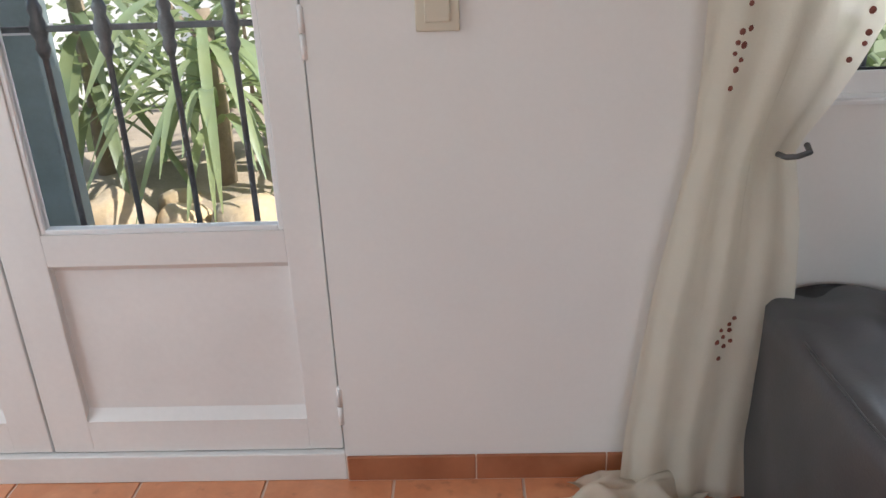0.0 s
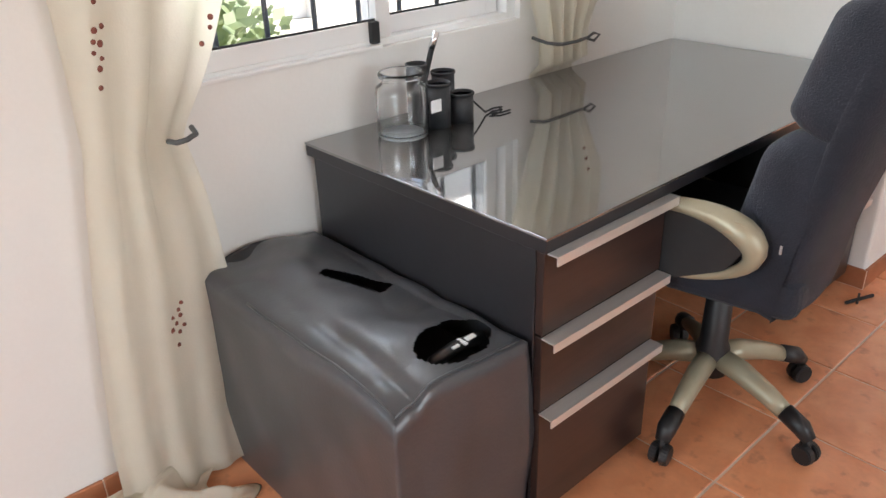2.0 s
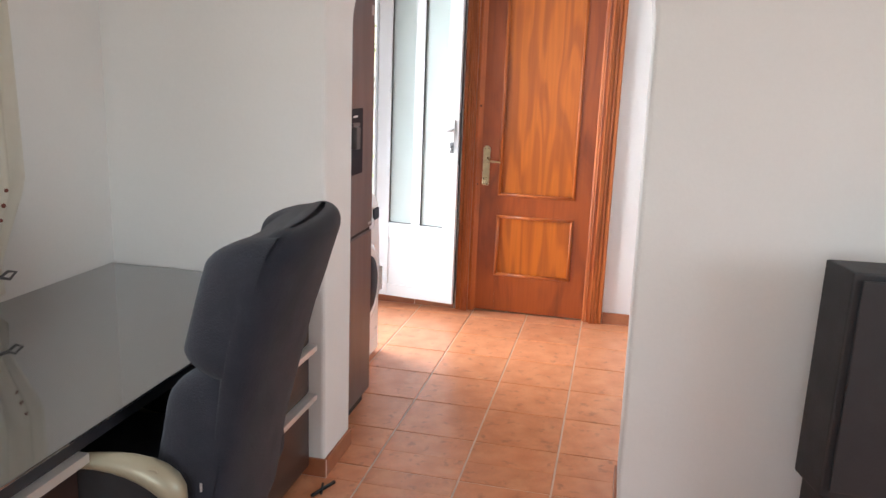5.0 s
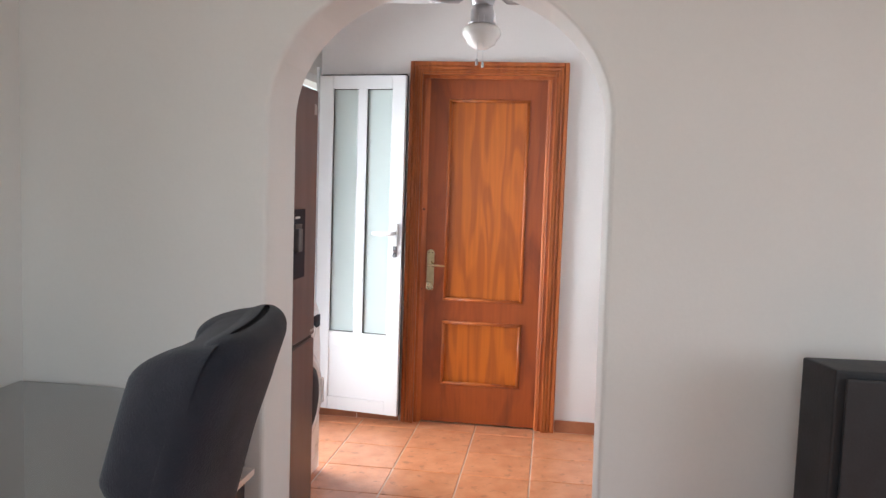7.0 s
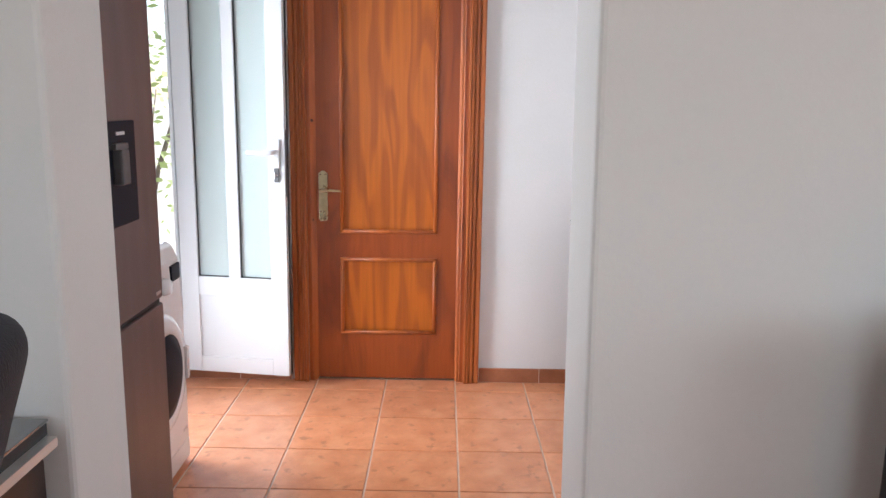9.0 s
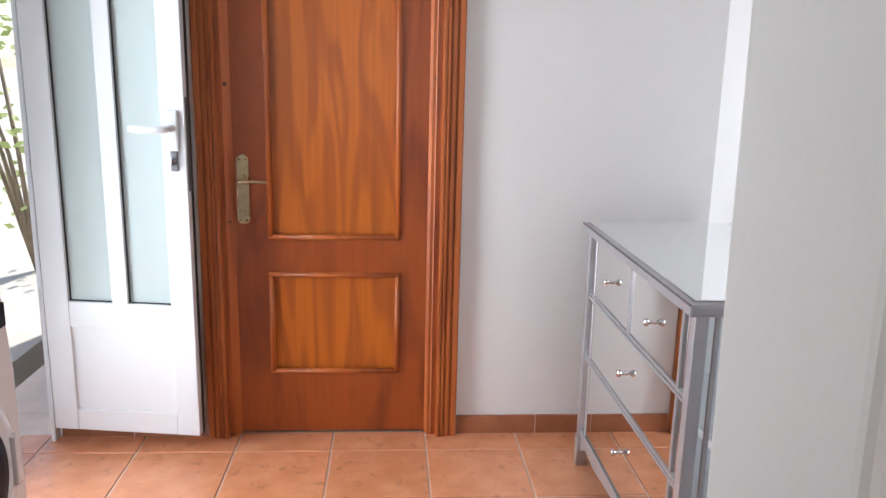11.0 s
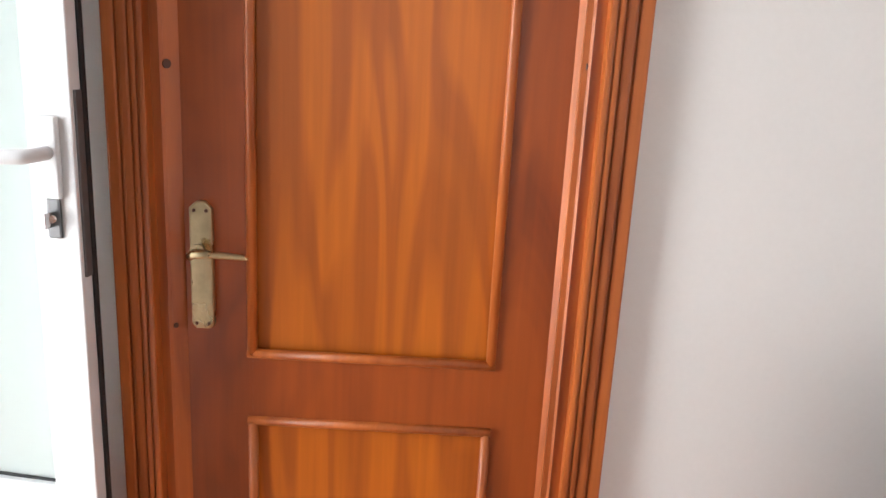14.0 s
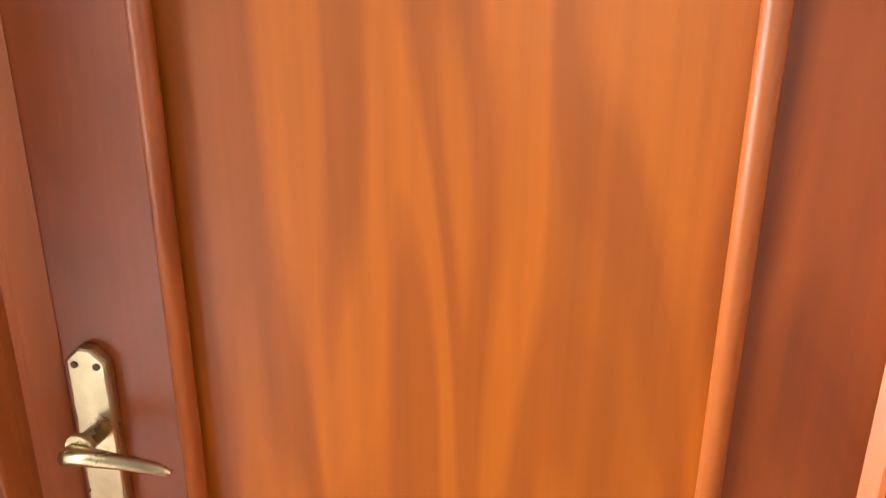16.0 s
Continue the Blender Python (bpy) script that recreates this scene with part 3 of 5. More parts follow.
structure("back_door_frame", bf, WHITE_PVC, "white frame of the open back door", "door frame")

# ---- front door, a pair of white leaves with glass and iron bars ----
FX0, FX1 = -0.99, 0.497
MID = -0.24
FY = WN + 0.012


def front_leaf(x0, x1, gx0, gx1):
    d = tagged(thing("front_door", "white panelled front door leaf with a barred window", "door", ((x0 + x1) / 2, FY, 0)), kind="structure")
    gz0, gz1, pz0, pz1 = 0.672, 1.82, 0.175, 0.596
    k = Build()
    k.box(x0, gx0, FY, FY + 0.045, 0.085, 2.05, 0.003).box(gx1, x1, FY, FY + 0.045, 0.085, 2.05, 0.003)
    k.box(gx0, gx1, FY + 0.0005, FY + 0.045, 0.085, pz0).box(gx0, gx1, FY + 0.0005, FY + 0.045, pz1, gz0).box(gx0, gx1, FY + 0.0005, FY + 0.045, gz1, 2.05)
    part("leaf_frame", k, WHITE_PAINT, d)
    pn = Build().box(gx0, gx1, FY + 0.02, FY + 0.032, pz0, pz1)
    part("panel", pn, WHITE_PAINT, d)
    mo = Build().prism([(FY + 0.0005, pz0 - 0.002), (FY + 0.02, pz0 + 0.028), (FY + 0.021, pz0 - 0.002)], 'x', gx0, gx1)
    mo.prism([(FY + 0.0005, pz1 + 0.002), (FY + 0.02, pz1 - 0.018), (FY + 0.021, pz1 + 0.002)], 'x', gx0, gx1)
    part("bevelled_rail", mo, WHITE_PAINT, d)
    be = Build()
    for a, b in ((gx0, gx0 + 0.012), (gx1 - 0.012, gx1)):
        be.box(a, b, FY + 0.004, FY + 0.03, gz0, gz1, 0.002, 1)
    be.box(gx0 + 0.012, gx1 - 0.012, FY + 0.004, FY + 0.03, gz0, gz0 + 0.012, 0.002, 1).box(gx0 + 0.012, gx1 - 0.012, FY + 0.004, FY + 0.03, gz1 - 0.012, gz1, 0.002, 1)
    part("glazing_bead", be, ALU_WHITE, d)
    pane = part("pane", Build().box(gx0 + 0.012, gx1 - 0.012, FY + 0.014, FY + 0.018, gz0 + 0.012, gz1 - 0.012), CLEAR, d, "clear glass pane")
    pane.visible_shadow = False
    return d


fd = front_leaf(MID + 0.003, FX1 - 0.006, -0.135, 0.408)
front_leaf(FX0 + 0.05, MID - 0.003, -0.88, -0.34)
for z in (0.165, 1.04, 1.85):
    hg = Build().lathe([(0.0075, 0), (0.0075, 0.05)], (FX1 - 0.001, FY - 0.008, z), 'z', 10).lathe([(0.0075, 0.052), (0.0075, 0.10), (0.004, 0.106)], (FX1 - 0.001, FY - 0.008, z), 'z', 10)
    part("hinge", hg, WHITE_PAINT, fd, "painted barrel hinge")
structure("front_door_sill", Build().box(FX0, FX1, WN - 0.004, WN + 0.07, 0.0, 0.08, 0.004), WHITE_PAINT, "scuffed white sill under the front door", "door frame")
gr = thing("door_grille", "dark wrought iron bars outside the front door glass", "window grille", (0.1, FY + 0.075, 0.7))
for i in range(9):
    x = 0.333 - i * 0.134
    b = Build().tube([(x, FY + 0.075, 0.62), (x, FY + 0.075, 1.90)], 0.007, 8)
    b.lathe([(0.008, 0), (0.016, 0.02), (0.012, 0.035), (0.019, 0.055), (0.019, 0.065), (0.012, 0.085), (0.016, 0.10), (0.008, 0.12)], (x, FY + 0.075, 1.045), 'z', 10)
    part("bar", b, IRON, gr)
for z in (1.105, 1.80):
    part("cross_bar", Build().box(-1.0, 0.45, FY + 0.068, FY + 0.082, z - 0.006, z + 0.006, 0.001, 1), IRON, gr)
for x in (-0.98, -0.2, 0.42):
    part("fixing", Build().box(x - 0.008, x + 0.008, FY + 0.044, FY + 0.075, 1.79, 1.81), IRON, gr)

# ---- light switch ----
sw = thing("light_switch", "beige plastic rocker light switch on the wall", "switch", (0.762, WN, 1.13))
part("plate", Build().box(0.719, 0.805, WN - 0.010, WN, 1.088, 1.174, 0.004, 3), SWITCH, sw)
part("rocker", Build().box(0.737, 0.787, WN - 0.015, WN - 0.009, 1.106, 1.158, 0.003, 2), SWITCH, sw)

# ---- window ----
WIN = (1.46, 2.56, 0.920, 2.07)
wi = tagged(thing("window_1", "white aluminium sliding window in two sashes", "window", (2.01, WN, 0.92)), kind="structure")
k = Build()
yf, yb = WN + 0.02, WN + 0.09
k.box(WIN[0], WIN[0] + 0.035, yf, yb, WIN[2], WIN[3], 0.002).box(WIN[1] - 0.035, WIN[1], yf, yb, WIN[2], WIN[3], 0.002)
k.box(WIN[0] + 0.035, WIN[1] - 0.035, yf, yb, WIN[2], WIN[2] + 0.018, 0.002).box(WIN[0] + 0.035, WIN[1] - 0.035, yf, yb, WIN[3] - 0.035, WIN[3], 0.002)
part("window_frame", k, ALU_WHITE, wi)


def sash(x0, x1, y0):
    s = Build()
    z0, z1 = WIN[2] + 0.018, WIN[3] - 0.035
    s.box(x0, x0 + 0.045, y0, y0 + 0.028, z0, z1, 0.002).box(x1 - 0.045, x1, y0, y0 + 0.028, z0, z1, 0.002)
    s.box(x0 + 0.045, x1 - 0.045, y0, y0 + 0.028, z0, z0 + 0.045, 0.002).box(x0 + 0.045, x1 - 0.045, y0, y0 + 0.028, z1 - 0.045, z1, 0.002)
    so = part("sash", s, ALU_WHITE, wi)
    pn = part("pane", Build().box(x0 + 0.045, x1 - 0.045, y0 + 0.011, y0 + 0.015, z0 + 0.045, z1 - 0.045), CLEAR, so, "clear glass pane")
    pn.visible_shadow = False
    part("gasket", Build().box(x0 + 0.045, x1 - 0.045, y0 + 0.006, y0 + 0.011, z0 + 0.045, z0 + 0.05), RUBBER, so)


sash(1.50, 2.095, WN + 0.022)
sash(2.05, 2.52, WN + 0.055)
part("track_lip", Build().box(1.50, 2.045, WN - 0.006, WN + 0.0195, 0.9205, 0.929, 0.002), ALU_WHITE, wi, "white lip along the sliding track")
part("end_block", Build().box(2.022, 2.046, WN + 0.004, WN + 0.022, 0.930, 0.985, 0.003), RUBBER, wi, "black sash end block")
wg = thing("window_grille", "dark wrought iron bars outside the window", "window grille", (2.0, WN + 0.15, 0.92))
for i in range(8):
    x = 1.53 + i * 0.14
    part("bar", Build().tube([(x, WN + 0.15, 0.921), (x, WN + 0.15, 2.069)], 0.007, 8), IRON, wg)
part("cross_bar", Build().box(1.461, 2.559, WN + 0.144, WN + 0.156, 1.24, 1.255), IRON, wg)

# ---- desk ----
DX0, DX1, DY0, DY1, DZ = 1.792, 3.374, 2.90, 3.664, 0.735


def desk_drawers(x0, x1, name_label):
    d = thing("drawer_unit", name_label, "drawer unit", ((x0 + x1) / 2, 3.2, 0), group="drawer units under the desk")
    part("carcass", Build().box(x0, x1, DY0 + 0.022, DY1 - 0.02, 0.03, DZ - 0.034, 0.001, 1).box(x0 + 0.01, x1 - 0.01, DY0 + 0.05, DY1 - 0.06, 0, 0.03), DESK_SIDE, d)
    for z0, z1 in ((0.05, 0.330), (0.335, 0.512), (0.517, DZ - 0.036)):
        f = part("drawer_front", Build().box(x0 + 0.002, x1 - 0.002, DY0 + 0.002, DY0 + 0.021, z0, z1, 0.001, 1), DESK, d)
        h = Build().box(x0 + 0.002, x1 - 0.004, DY0 - 0.028, DY0 + 0.004, z1 - 0.002, z1 + 0.0015).box(x0 + 0.002, x1 - 0.004, DY0 - 0.030, DY0 - 0.027, z1 - 0.018, z1 + 0.0015)
        part("handle", h, STEEL, f, "full-width aluminium edge handle")
    return d


dt = thing("desk", "glossy black desk resting on two drawer units", "desk", ((DX0 + DX1) / 2, 3.27, DZ - 0.034))
part("top", Build().box(DX0 - 0.008, DX1, DY0 - 0.012, DY1, DZ - 0.006, DZ, 0.0015, 2), DESK_TOP, dt, "glossy black glass sheet")
part("board", Build().box(DX0 - 0.005, DX1, DY0 - 0.008, DY1, DZ - 0.034, DZ - 0.006, 0.001, 1), DESK_SIDE, dt)
part("modesty_panel", Build().box(2.192, 2.998, DY1 - 0.05, DY1 - 0.03, 0.03, DZ - 0.034), DESK_SIDE, dt)
desk_drawers(1.794, 2.19, "black-brown drawer unit with three aluminium handles beside the leatherette cover")
desk_drawers(3.0, 3.372, "black-brown drawer unit with aluminium handles beside the archway")
# ---- leatherette cover beside the desk ----
cv = thing("leatherette_cover", "grey-black leatherette dust cover sagging over boxed equipment", "cover", (1.64, 3.30, 0))
CX0, CX1, CY0, CY1 = 1.447, 1.781, 2.925, 3.655


def cover_top(x, y):
    u, v = (x - CX0) / (CX1 - CX0), (y - CY0) / (CY1 - CY0)
    edge = min(u, 1 - u, v, 1 - v) * 0.33
    z = 0.512 + 0.026 * math.sin(math.pi * min(1, u * 1.15)) * (0.55 + 0.45 * math.sin(2.2 * v + 0.3)) - 0.022 * math.exp(-((u - 0.35) ** 2 + ((v - 0.93) * 1.6) ** 2) / 0.03)
    z += 0.010 * math.sin(7 * v + 2 * u) * u * (1 - u) * 4 - 0.018 * math.exp(-((u - 0.55) ** 2 / 0.08 + (v - 0.05) ** 2 / 0.006))
    z += 0.004 * noise.noise((x * 14, y * 9, 2.0))
    z += 0.010 * (abs(noise.noise((x * 7 + 1.5, y * 6, 7.0))) - 0.2) - 0.020 * math.exp(-(u * u / 0.02 + v * v / 0.006))
    z -= 0.012 * math.exp(-((u - 0.16 - 0.1 * v) / 0.05) ** 2) * max(0, 1 - v * 1.2)
    return z - 0.012 * max(0, 1 - edge / 0.030) ** 2


def in_slot(x, y):
    a, b = (x - 1.674) * 0.425 - (y - 3.340) * 0.905, (x - 1.674) * 0.905 + (y - 3.340) * 0.425
    return abs(a) < 0.082 and abs(b) < 0.022 + 0.007 * a / 0.08 + 0.003 * noise.noise((y * 30, 1, 1))


def in_hole(x, y):
    dx, dy = (x - 1.662) / 0.096, (y - 3.008 - (x - 1.662) * 0.1) / 0.055
    return dx * dx + dy * dy + 0.22 * noise.noise((x * 22, y * 22, 5)) < 1


k = bmesh.new()
NX, NY = 62, 136
g = [[k.verts.new((CX0 + (CX1 - CX0) * i / NX, CY0 + (CY1 - CY0) * j / NY, cover_top(CX0 + (CX1 - CX0) * i / NX, CY0 + (CY1 - CY0) * j / NY))) for j in range(NY + 1)] for i in range(NX + 1)]
for i in range(NX):
    for j in range(NY):
        x, y = CX0 + (CX1 - CX0) * (i + 0.5) / NX, CY0 + (CY1 - CY0) * (j + 0.5) / NY
        if not (in_slot(x, y) or in_hole(x, y)):
            k.faces.new((g[i][j], g[i + 1][j], g[i + 1][j + 1], g[i][j + 1])).smooth = True
rim = [g[i][0] for i in range(NX + 1)] + [g[NX][j] for j in range(1, NY + 1)] + [g[i][NY] for i in range(NX - 1, -1, -1)] + [g[0][j] for j in range(NY - 1, 0, -1)]
prev = rim
for step in range(1, 15):
    f = step / 14
    ring = []
    for v in rim:
        n = Vector((v.co.x - (CX0 + CX1) / 2, v.co.y - (CY0 + CY1) / 2, 0))
        out = Vector(((1 if n.x > 0 else -1) if abs(n.x) > 0.165 else 0, (1 if n.y > 0 else -1) if abs(n.y) > 0.3645 else 0, 0))
        wob = 0.013 * noise.noise((v.co.x * 8, v.co.y * 8, f * 2.5)) * math.sin(math.pi * min(1, f * 1.3)) + 0.004 * math.sin(math.pi * f)
        ring.append(k.verts.new((v.co.x + out.x * wob, v.co.y + out.y * wob, v.co.z * (1 - f))))
    for a in range(len(rim)):
        b = (a + 1) % len(rim)
        k.faces.new((prev[b], prev[a], ring[a], ring[b])).smooth = True
    prev = ring
skin = Build()
skin.take(k)
part("skin", skin, LEATHER, cv)
seam = Build()
seam.tube([(CX0 + 0.012, CY0 + 0.012 + (CY1 - CY0 - 0.024) * i / 20, cover_top(CX0 + 0.012, CY0 + 0.012 + (CY1 - CY0 - 0.024) * i / 20) + 0.001) for i in range(15)], 0.003, 6)
seam.tube([(CX0 + 0.012 + (CX1 - CX0 - 0.024) * i / 16, CY0 + 0.012, cover_top(CX0 + 0.012 + (CX1 - CX0 - 0.024) * i / 16, CY0 + 0.012) + 0.001) for i in range(17)], 0.003, 6)
seam.tube([(1.545, 3.46, 0.472), (1.545, 3.44, 0.25), (1.545, 3.43, 0.02)], 0.001, 4)
part("seam", seam, LEATHER, cv)
part("back_flap", Build().sheet(lambda u, v: (CX0 + 0.05 + 0.20 * u, CY1 - 0.09 + 0.085 * v, 0.512 + 0.018 * math.sin(math.pi * u) * v), 14, 6, 0.002), LEATHER, cv, "folded leatherette flap")
eq = thing("covered_equipment", "black boxed equipment showing through holes in the cover", "equipment", (1.64, 3.30, 0))
part("case", Build().box(CX0 + 0.02, CX1 - 0.02, CY0 + 0.02, CY1 - 0.02, 0, 0.445, 0.01), PLASTIC, eq)
part("carry_handle", Build().tube([(1.615, 3.03, 0.448), (1.63, 3.03, 0.478), (1.69, 3.03, 0.486), (1.75, 3.03, 0.478), (1.765, 3.03, 0.448)], 0.02, 10, flat=0.7), PLASTIC, eq)
pr = Build()
pr.box(1.664, 1.682, 3.010, 3.017, 0.4985, 0.5020, 0.0005).box(1.690, 1.698, 3.004, 3.030, 0.4985, 0.5020, 0.0005).box(1.704, 1.728, 3.012, 3.024, 0.4985, 0.5020, 0.0005)
part("print", pr, WHITE_PRINT, eq, "worn white printed marks")


# ---- office chair ----
ch = thing("office_chair", "dark grey fabric office chair with champagne five-star base", "chair", (2.478, 2.893, 0), local=True, rz=10.0)
for i, a in enumerate((-36, -108, -180, 108, 36)):
    c, s_ = math.cos(radians(a)), math.sin(radians(a))
    leg = Build().tube([(0.02 * c, 0.02 * s_, 0.155), (0.09 * c, 0.09 * s_, 0.150), (0.17 * c, 0.17 * s_, 0.128), (0.245 * c, 0.245 * s_, 0.098)], [0.030, 0.030, 0.026, 0.021], 12, flat=0.8)
    lg = part("leg", leg, CHAMPAGNE, ch, "champagne plastic star leg")
    cap = Build().tube([(0.225 * c, 0.225 * s_, 0.108), (0.275 * c, 0.275 * s_, 0.090), (0.30 * c, 0.30 * s_, 0.068)], [0.0235, 0.024, 0.017], 12)
    part("end_cap", cap, PLASTIC, lg, "black plastic end cap")
    wx, wy = 0.298 * c, 0.298 * s_
    tx, ty = -s_, c
    cast = Build()
    for sg in (-1, 1):
        k = bmesh.new()
        bmesh.ops.create_cone(k, cap_ends=True, segments=20, radius1=0.029, radius2=0.026, depth=0.019)
        bmesh.ops.bevel(k, geom=k.edges[:], offset=0.003, segments=2, affect='EDGES')
        m = Matrix.Translation((wx + tx * sg * 0.014, wy + ty * sg * 0.014, 0.0295)) @ Vector((tx * sg, ty * sg, 0)).to_track_quat('Z', 'Y').to_matrix().to_4x4()
        cast.take(k, m)
    cast.tube([(wx, wy, 0.03), (wx, wy, 0.078)], 0.008, 8)
    part("caster", cast, PLASTIC, lg, "black twin-wheel caster")
part("gas_column", Build().lathe([(0.044, 0.105), (0.044, 0.18), (0.036, 0.20), (0.033, 0.33), (0.028, 0.335), (0.028, 0.43)], (0, 0, 0), 'z', 20), PLASTIC, ch)
part("tilt_mechanism", Build().box(-0.09, 0.09, -0.14, 0.14, 0.40, 0.445, 0.01), PLASTIC, ch)
part("seat", Build().box(-0.245, 0.245, -0.23, 0.27, 0.44, 0.545, 0.045, 5), FABRIC, ch, "dark grey fabric seat cushion")


def along(z, table):
    """Straight steps between rows of (z, value)."""
    for (z0, a0), (z1, a1) in zip(table, table[1:]):
        if z <= z1:
            return a0 + (a1 - a0) * max(0.0, (z - z0) / (z1 - z0))
    return table[-1][1]


SPINE = ((0.43, -0.207), (0.52, -0.217), (0.62, -0.232), (0.75, -0.258), (0.90, -0.287), (1.03, -0.322), (1.15, -0.358))
HALF = ((0.43, 0.032), (0.62, 0.036), (0.80, 0.045), (1.00, 0.056), (1.18, 0.058))
ZB, ZU = 0.425, 1.143


def round_end(d, r):
    """How far an edge draws in at a distance d from a rounded end of radius r."""
    return 0.0 if d >= r else r - math.sqrt(max(0.0, r * r - (r - d) ** 2))


def back_shell(u, v):
    """v runs up the back, u round it."""
    s_v = 0.5 - 0.5 * math.cos(math.pi * v)
    z = ZB + (ZU - ZB) * s_v
    wide = 0.247 + 0.008 * math.sin(math.pi * s_v) - 0.03 * (1 - s_v) ** 3
    wide -= round_end(ZU - z, 0.085) + round_end(z - ZB, 0.10) * 0.9
    thick = along(z, HALF) - round_end(ZU - z, 0.05) - round_end(z - ZB, 0.028)
    q = 2 * math.pi * u
    c, t = math.cos(q), math.sin(q)
    x = max(0.004, wide) * math.copysign(abs(c) ** 0.42, c)
    y = max(0.002, thick) * math.copysign(abs(t) ** 0.7, t)
    return Vector((x, along(z, SPINE) + y + 0.030 * (x / 0.24) ** 2, z))


br = part("backrest", Build().sheet(back_shell, 48, 44), FABRIC, ch, "padded dark fabric backrest shell")


def back_pad(z0, z1, w, depth, r):
    """A stuffed pad on the front of the shell, in three upright rolls."""
    def f(u, v):
        z = z0 + (z1 - z0) * v
        wz = w - round_end(ZU + 0.012 - z, 0.085)
        x = wz * (2 * u - 1)
        dx, dz = min(1.0, (wz - abs(x)) / 0.055), min(1.0, min(z - z0, z1 - z) / r)
        lift = depth * math.sqrt(1 - (1 - dx) ** 2) * math.sqrt(1 - (1 - dz) ** 2)
        roll = 1 + 0.12 * (1 - math.cos(math.pi * min(1, abs(x) / 0.2))) / 2 - 0.20 * math.exp(-((abs(x) - 0.125) / 0.02) ** 2) * dz
        return Vector((x, along(z, SPINE) - 0.004 + 0.030 * (x / 0.24) ** 2 + lift * roll, z))
    return Build().sheet(f, 48, 30)


part("head_cushion", back_pad(0.840, 1.134, 0.252, 0.120, 0.062), FABRIC, br, "padded head cushion in three rolls")
part("lumbar_cushion", back_pad(0.44, 0.880, 0.248, 0.136, 0.10), FABRIC, br, "padded lumbar cushion in three rolls")
part("label_tag", Build().box(-0.246, -0.243, -0.178, -0.173, 0.603, 0.622), SILVER, br, "small pale label")
for sg in (-1, 1):
    x = sg * 0.272
    loop = []
    for i in range(25):
        q = math.pi * (0.80 - 1.62 * i / 24)
        loop.append((x * (1.02 - 0.05 * max(0, -math.sin(q)) ** 2), 0.045 - 0.180 * math.cos(q), 0.592 + 0.084 * math.sin(q) + 0.012 * math.cos(q)))
    am = part("armrest", Build().tube(loop, [0.013 + 0.018 * math.exp(-((i - 9.5) / 4.0) ** 2) for i in range(25)], 12, flat=0.8), CHAMPAGNE, ch, "champagne plastic loop armrest")
    part("side_infill", Build().prism([(0.18, 0.49), (0.18, 0.63), (0.05, 0.672), (-0.06, 0.668), (-0.12, 0.615), (-0.08, 0.55), (0.03, 0.500)], 'x', x - 0.008, x + 0.008, 0.002), RUBBER, am, "black moulded side infill")
    ex = x + sg * 0.021
    part("oval_ring", Build().tube([(ex, -0.085 + 0.022 * math.cos(q), 0.648 + 0.011 * math.sin(q) - 0.006 * math.cos(q) + 0.012) for q in (math.pi * i / 10 for i in range(20))], 0.0026, 8, closed=True), CHAMPAGNE, am, "raised oval rim of the grip hole")
    part("grip_hole", Build().lathe([(0.010, -0.004), (0.010, 0.002)], (ex, -0.085, 0.660), 'x', 18), PLASTIC, am, "dark oval grip hole")


# ---- curtains ----
def curtain(name, label, base, shape, nu, nv):
    c = thing(name, label, "curtain", base)
    part("cloth", Build().sheet(shape, nu, nv, 0.0015), CLOTH, c)
    return c


def left_curtain(u, v):
    """u across from the straight edge, v from the floor up."""
    z = 0.02 + 2.20 * v
    tie = 0.845
    if z > tie:
        f = (z - tie) / (2.22 - tie)
        x0, x1 = 1.262, 1.475 + 0.80 * f ** 0.85 * (0.62 if f < 0.4 else 0.62)
    else:
        f = (tie - z) / tie
        x0, x1 = 1.262 - 0.115 * f ** 0.75, 1.475 + 0.04 * math.sin(math.pi * f) - 0.02 * f
    depth = 0.010 + 0.007 * abs(z - tie)
    fold = math.sin(u * 2 * math.pi * 3.5 + 0.8 * math.sin(2.2 * z)) * depth * (0.55 + 0.45 * math.sin(3 * u + 0.7))
    pinch = 0.03 * math.exp(-((z - tie) / 0.10) ** 2) * (u > 0.55)
    y = 3.605 + fold * 0.8 + pinch + 0.006 * noise.noise((u * 5, z * 3, 0)) + (-0.05 * max(0, 0.16 - z) / 0.16)
    return Vector((x0 + (x1 - x0) * u + 0.006 * noise.noise((u * 7, z * 4, 3)), min(y, 3.652), z))


lc = curtain("curtain", "cream sheer curtain with embroidered dots, tied back by the front door", (1.33, 3.6, 0), left_curtain, 90, 70)
pool = Build().sheet(lambda u, v: Vector((1.20 + 0.36 * (u - 0.5) + 0.05 * math.sin(9 * v), 3.53 + 0.22 * (v - 0.5), max(0.006, 0.075 * math.exp(-((u - 0.5) ** 2 * 7 + (v - 0.6) ** 2 * 6)) + 0.030 * abs(noise.noise((u * 6, v * 5, 1))) + 0.016 * math.sin(16 * u + 5 * v)))), 60, 40, 0.0015)
part("pooled_hem", pool, CLOTH, lc, "cloth heaped on the floor")
part("tie_cord", Build().tube([(1.425, 3.600, 0.842), (1.432, 3.574, 0.843), (1.452, 3.568, 0.846), (1.476, 3.574, 0.852), (1.484, 3.61, 0.856)], 0.006, 8), IRON, lc, "dark tie cord")


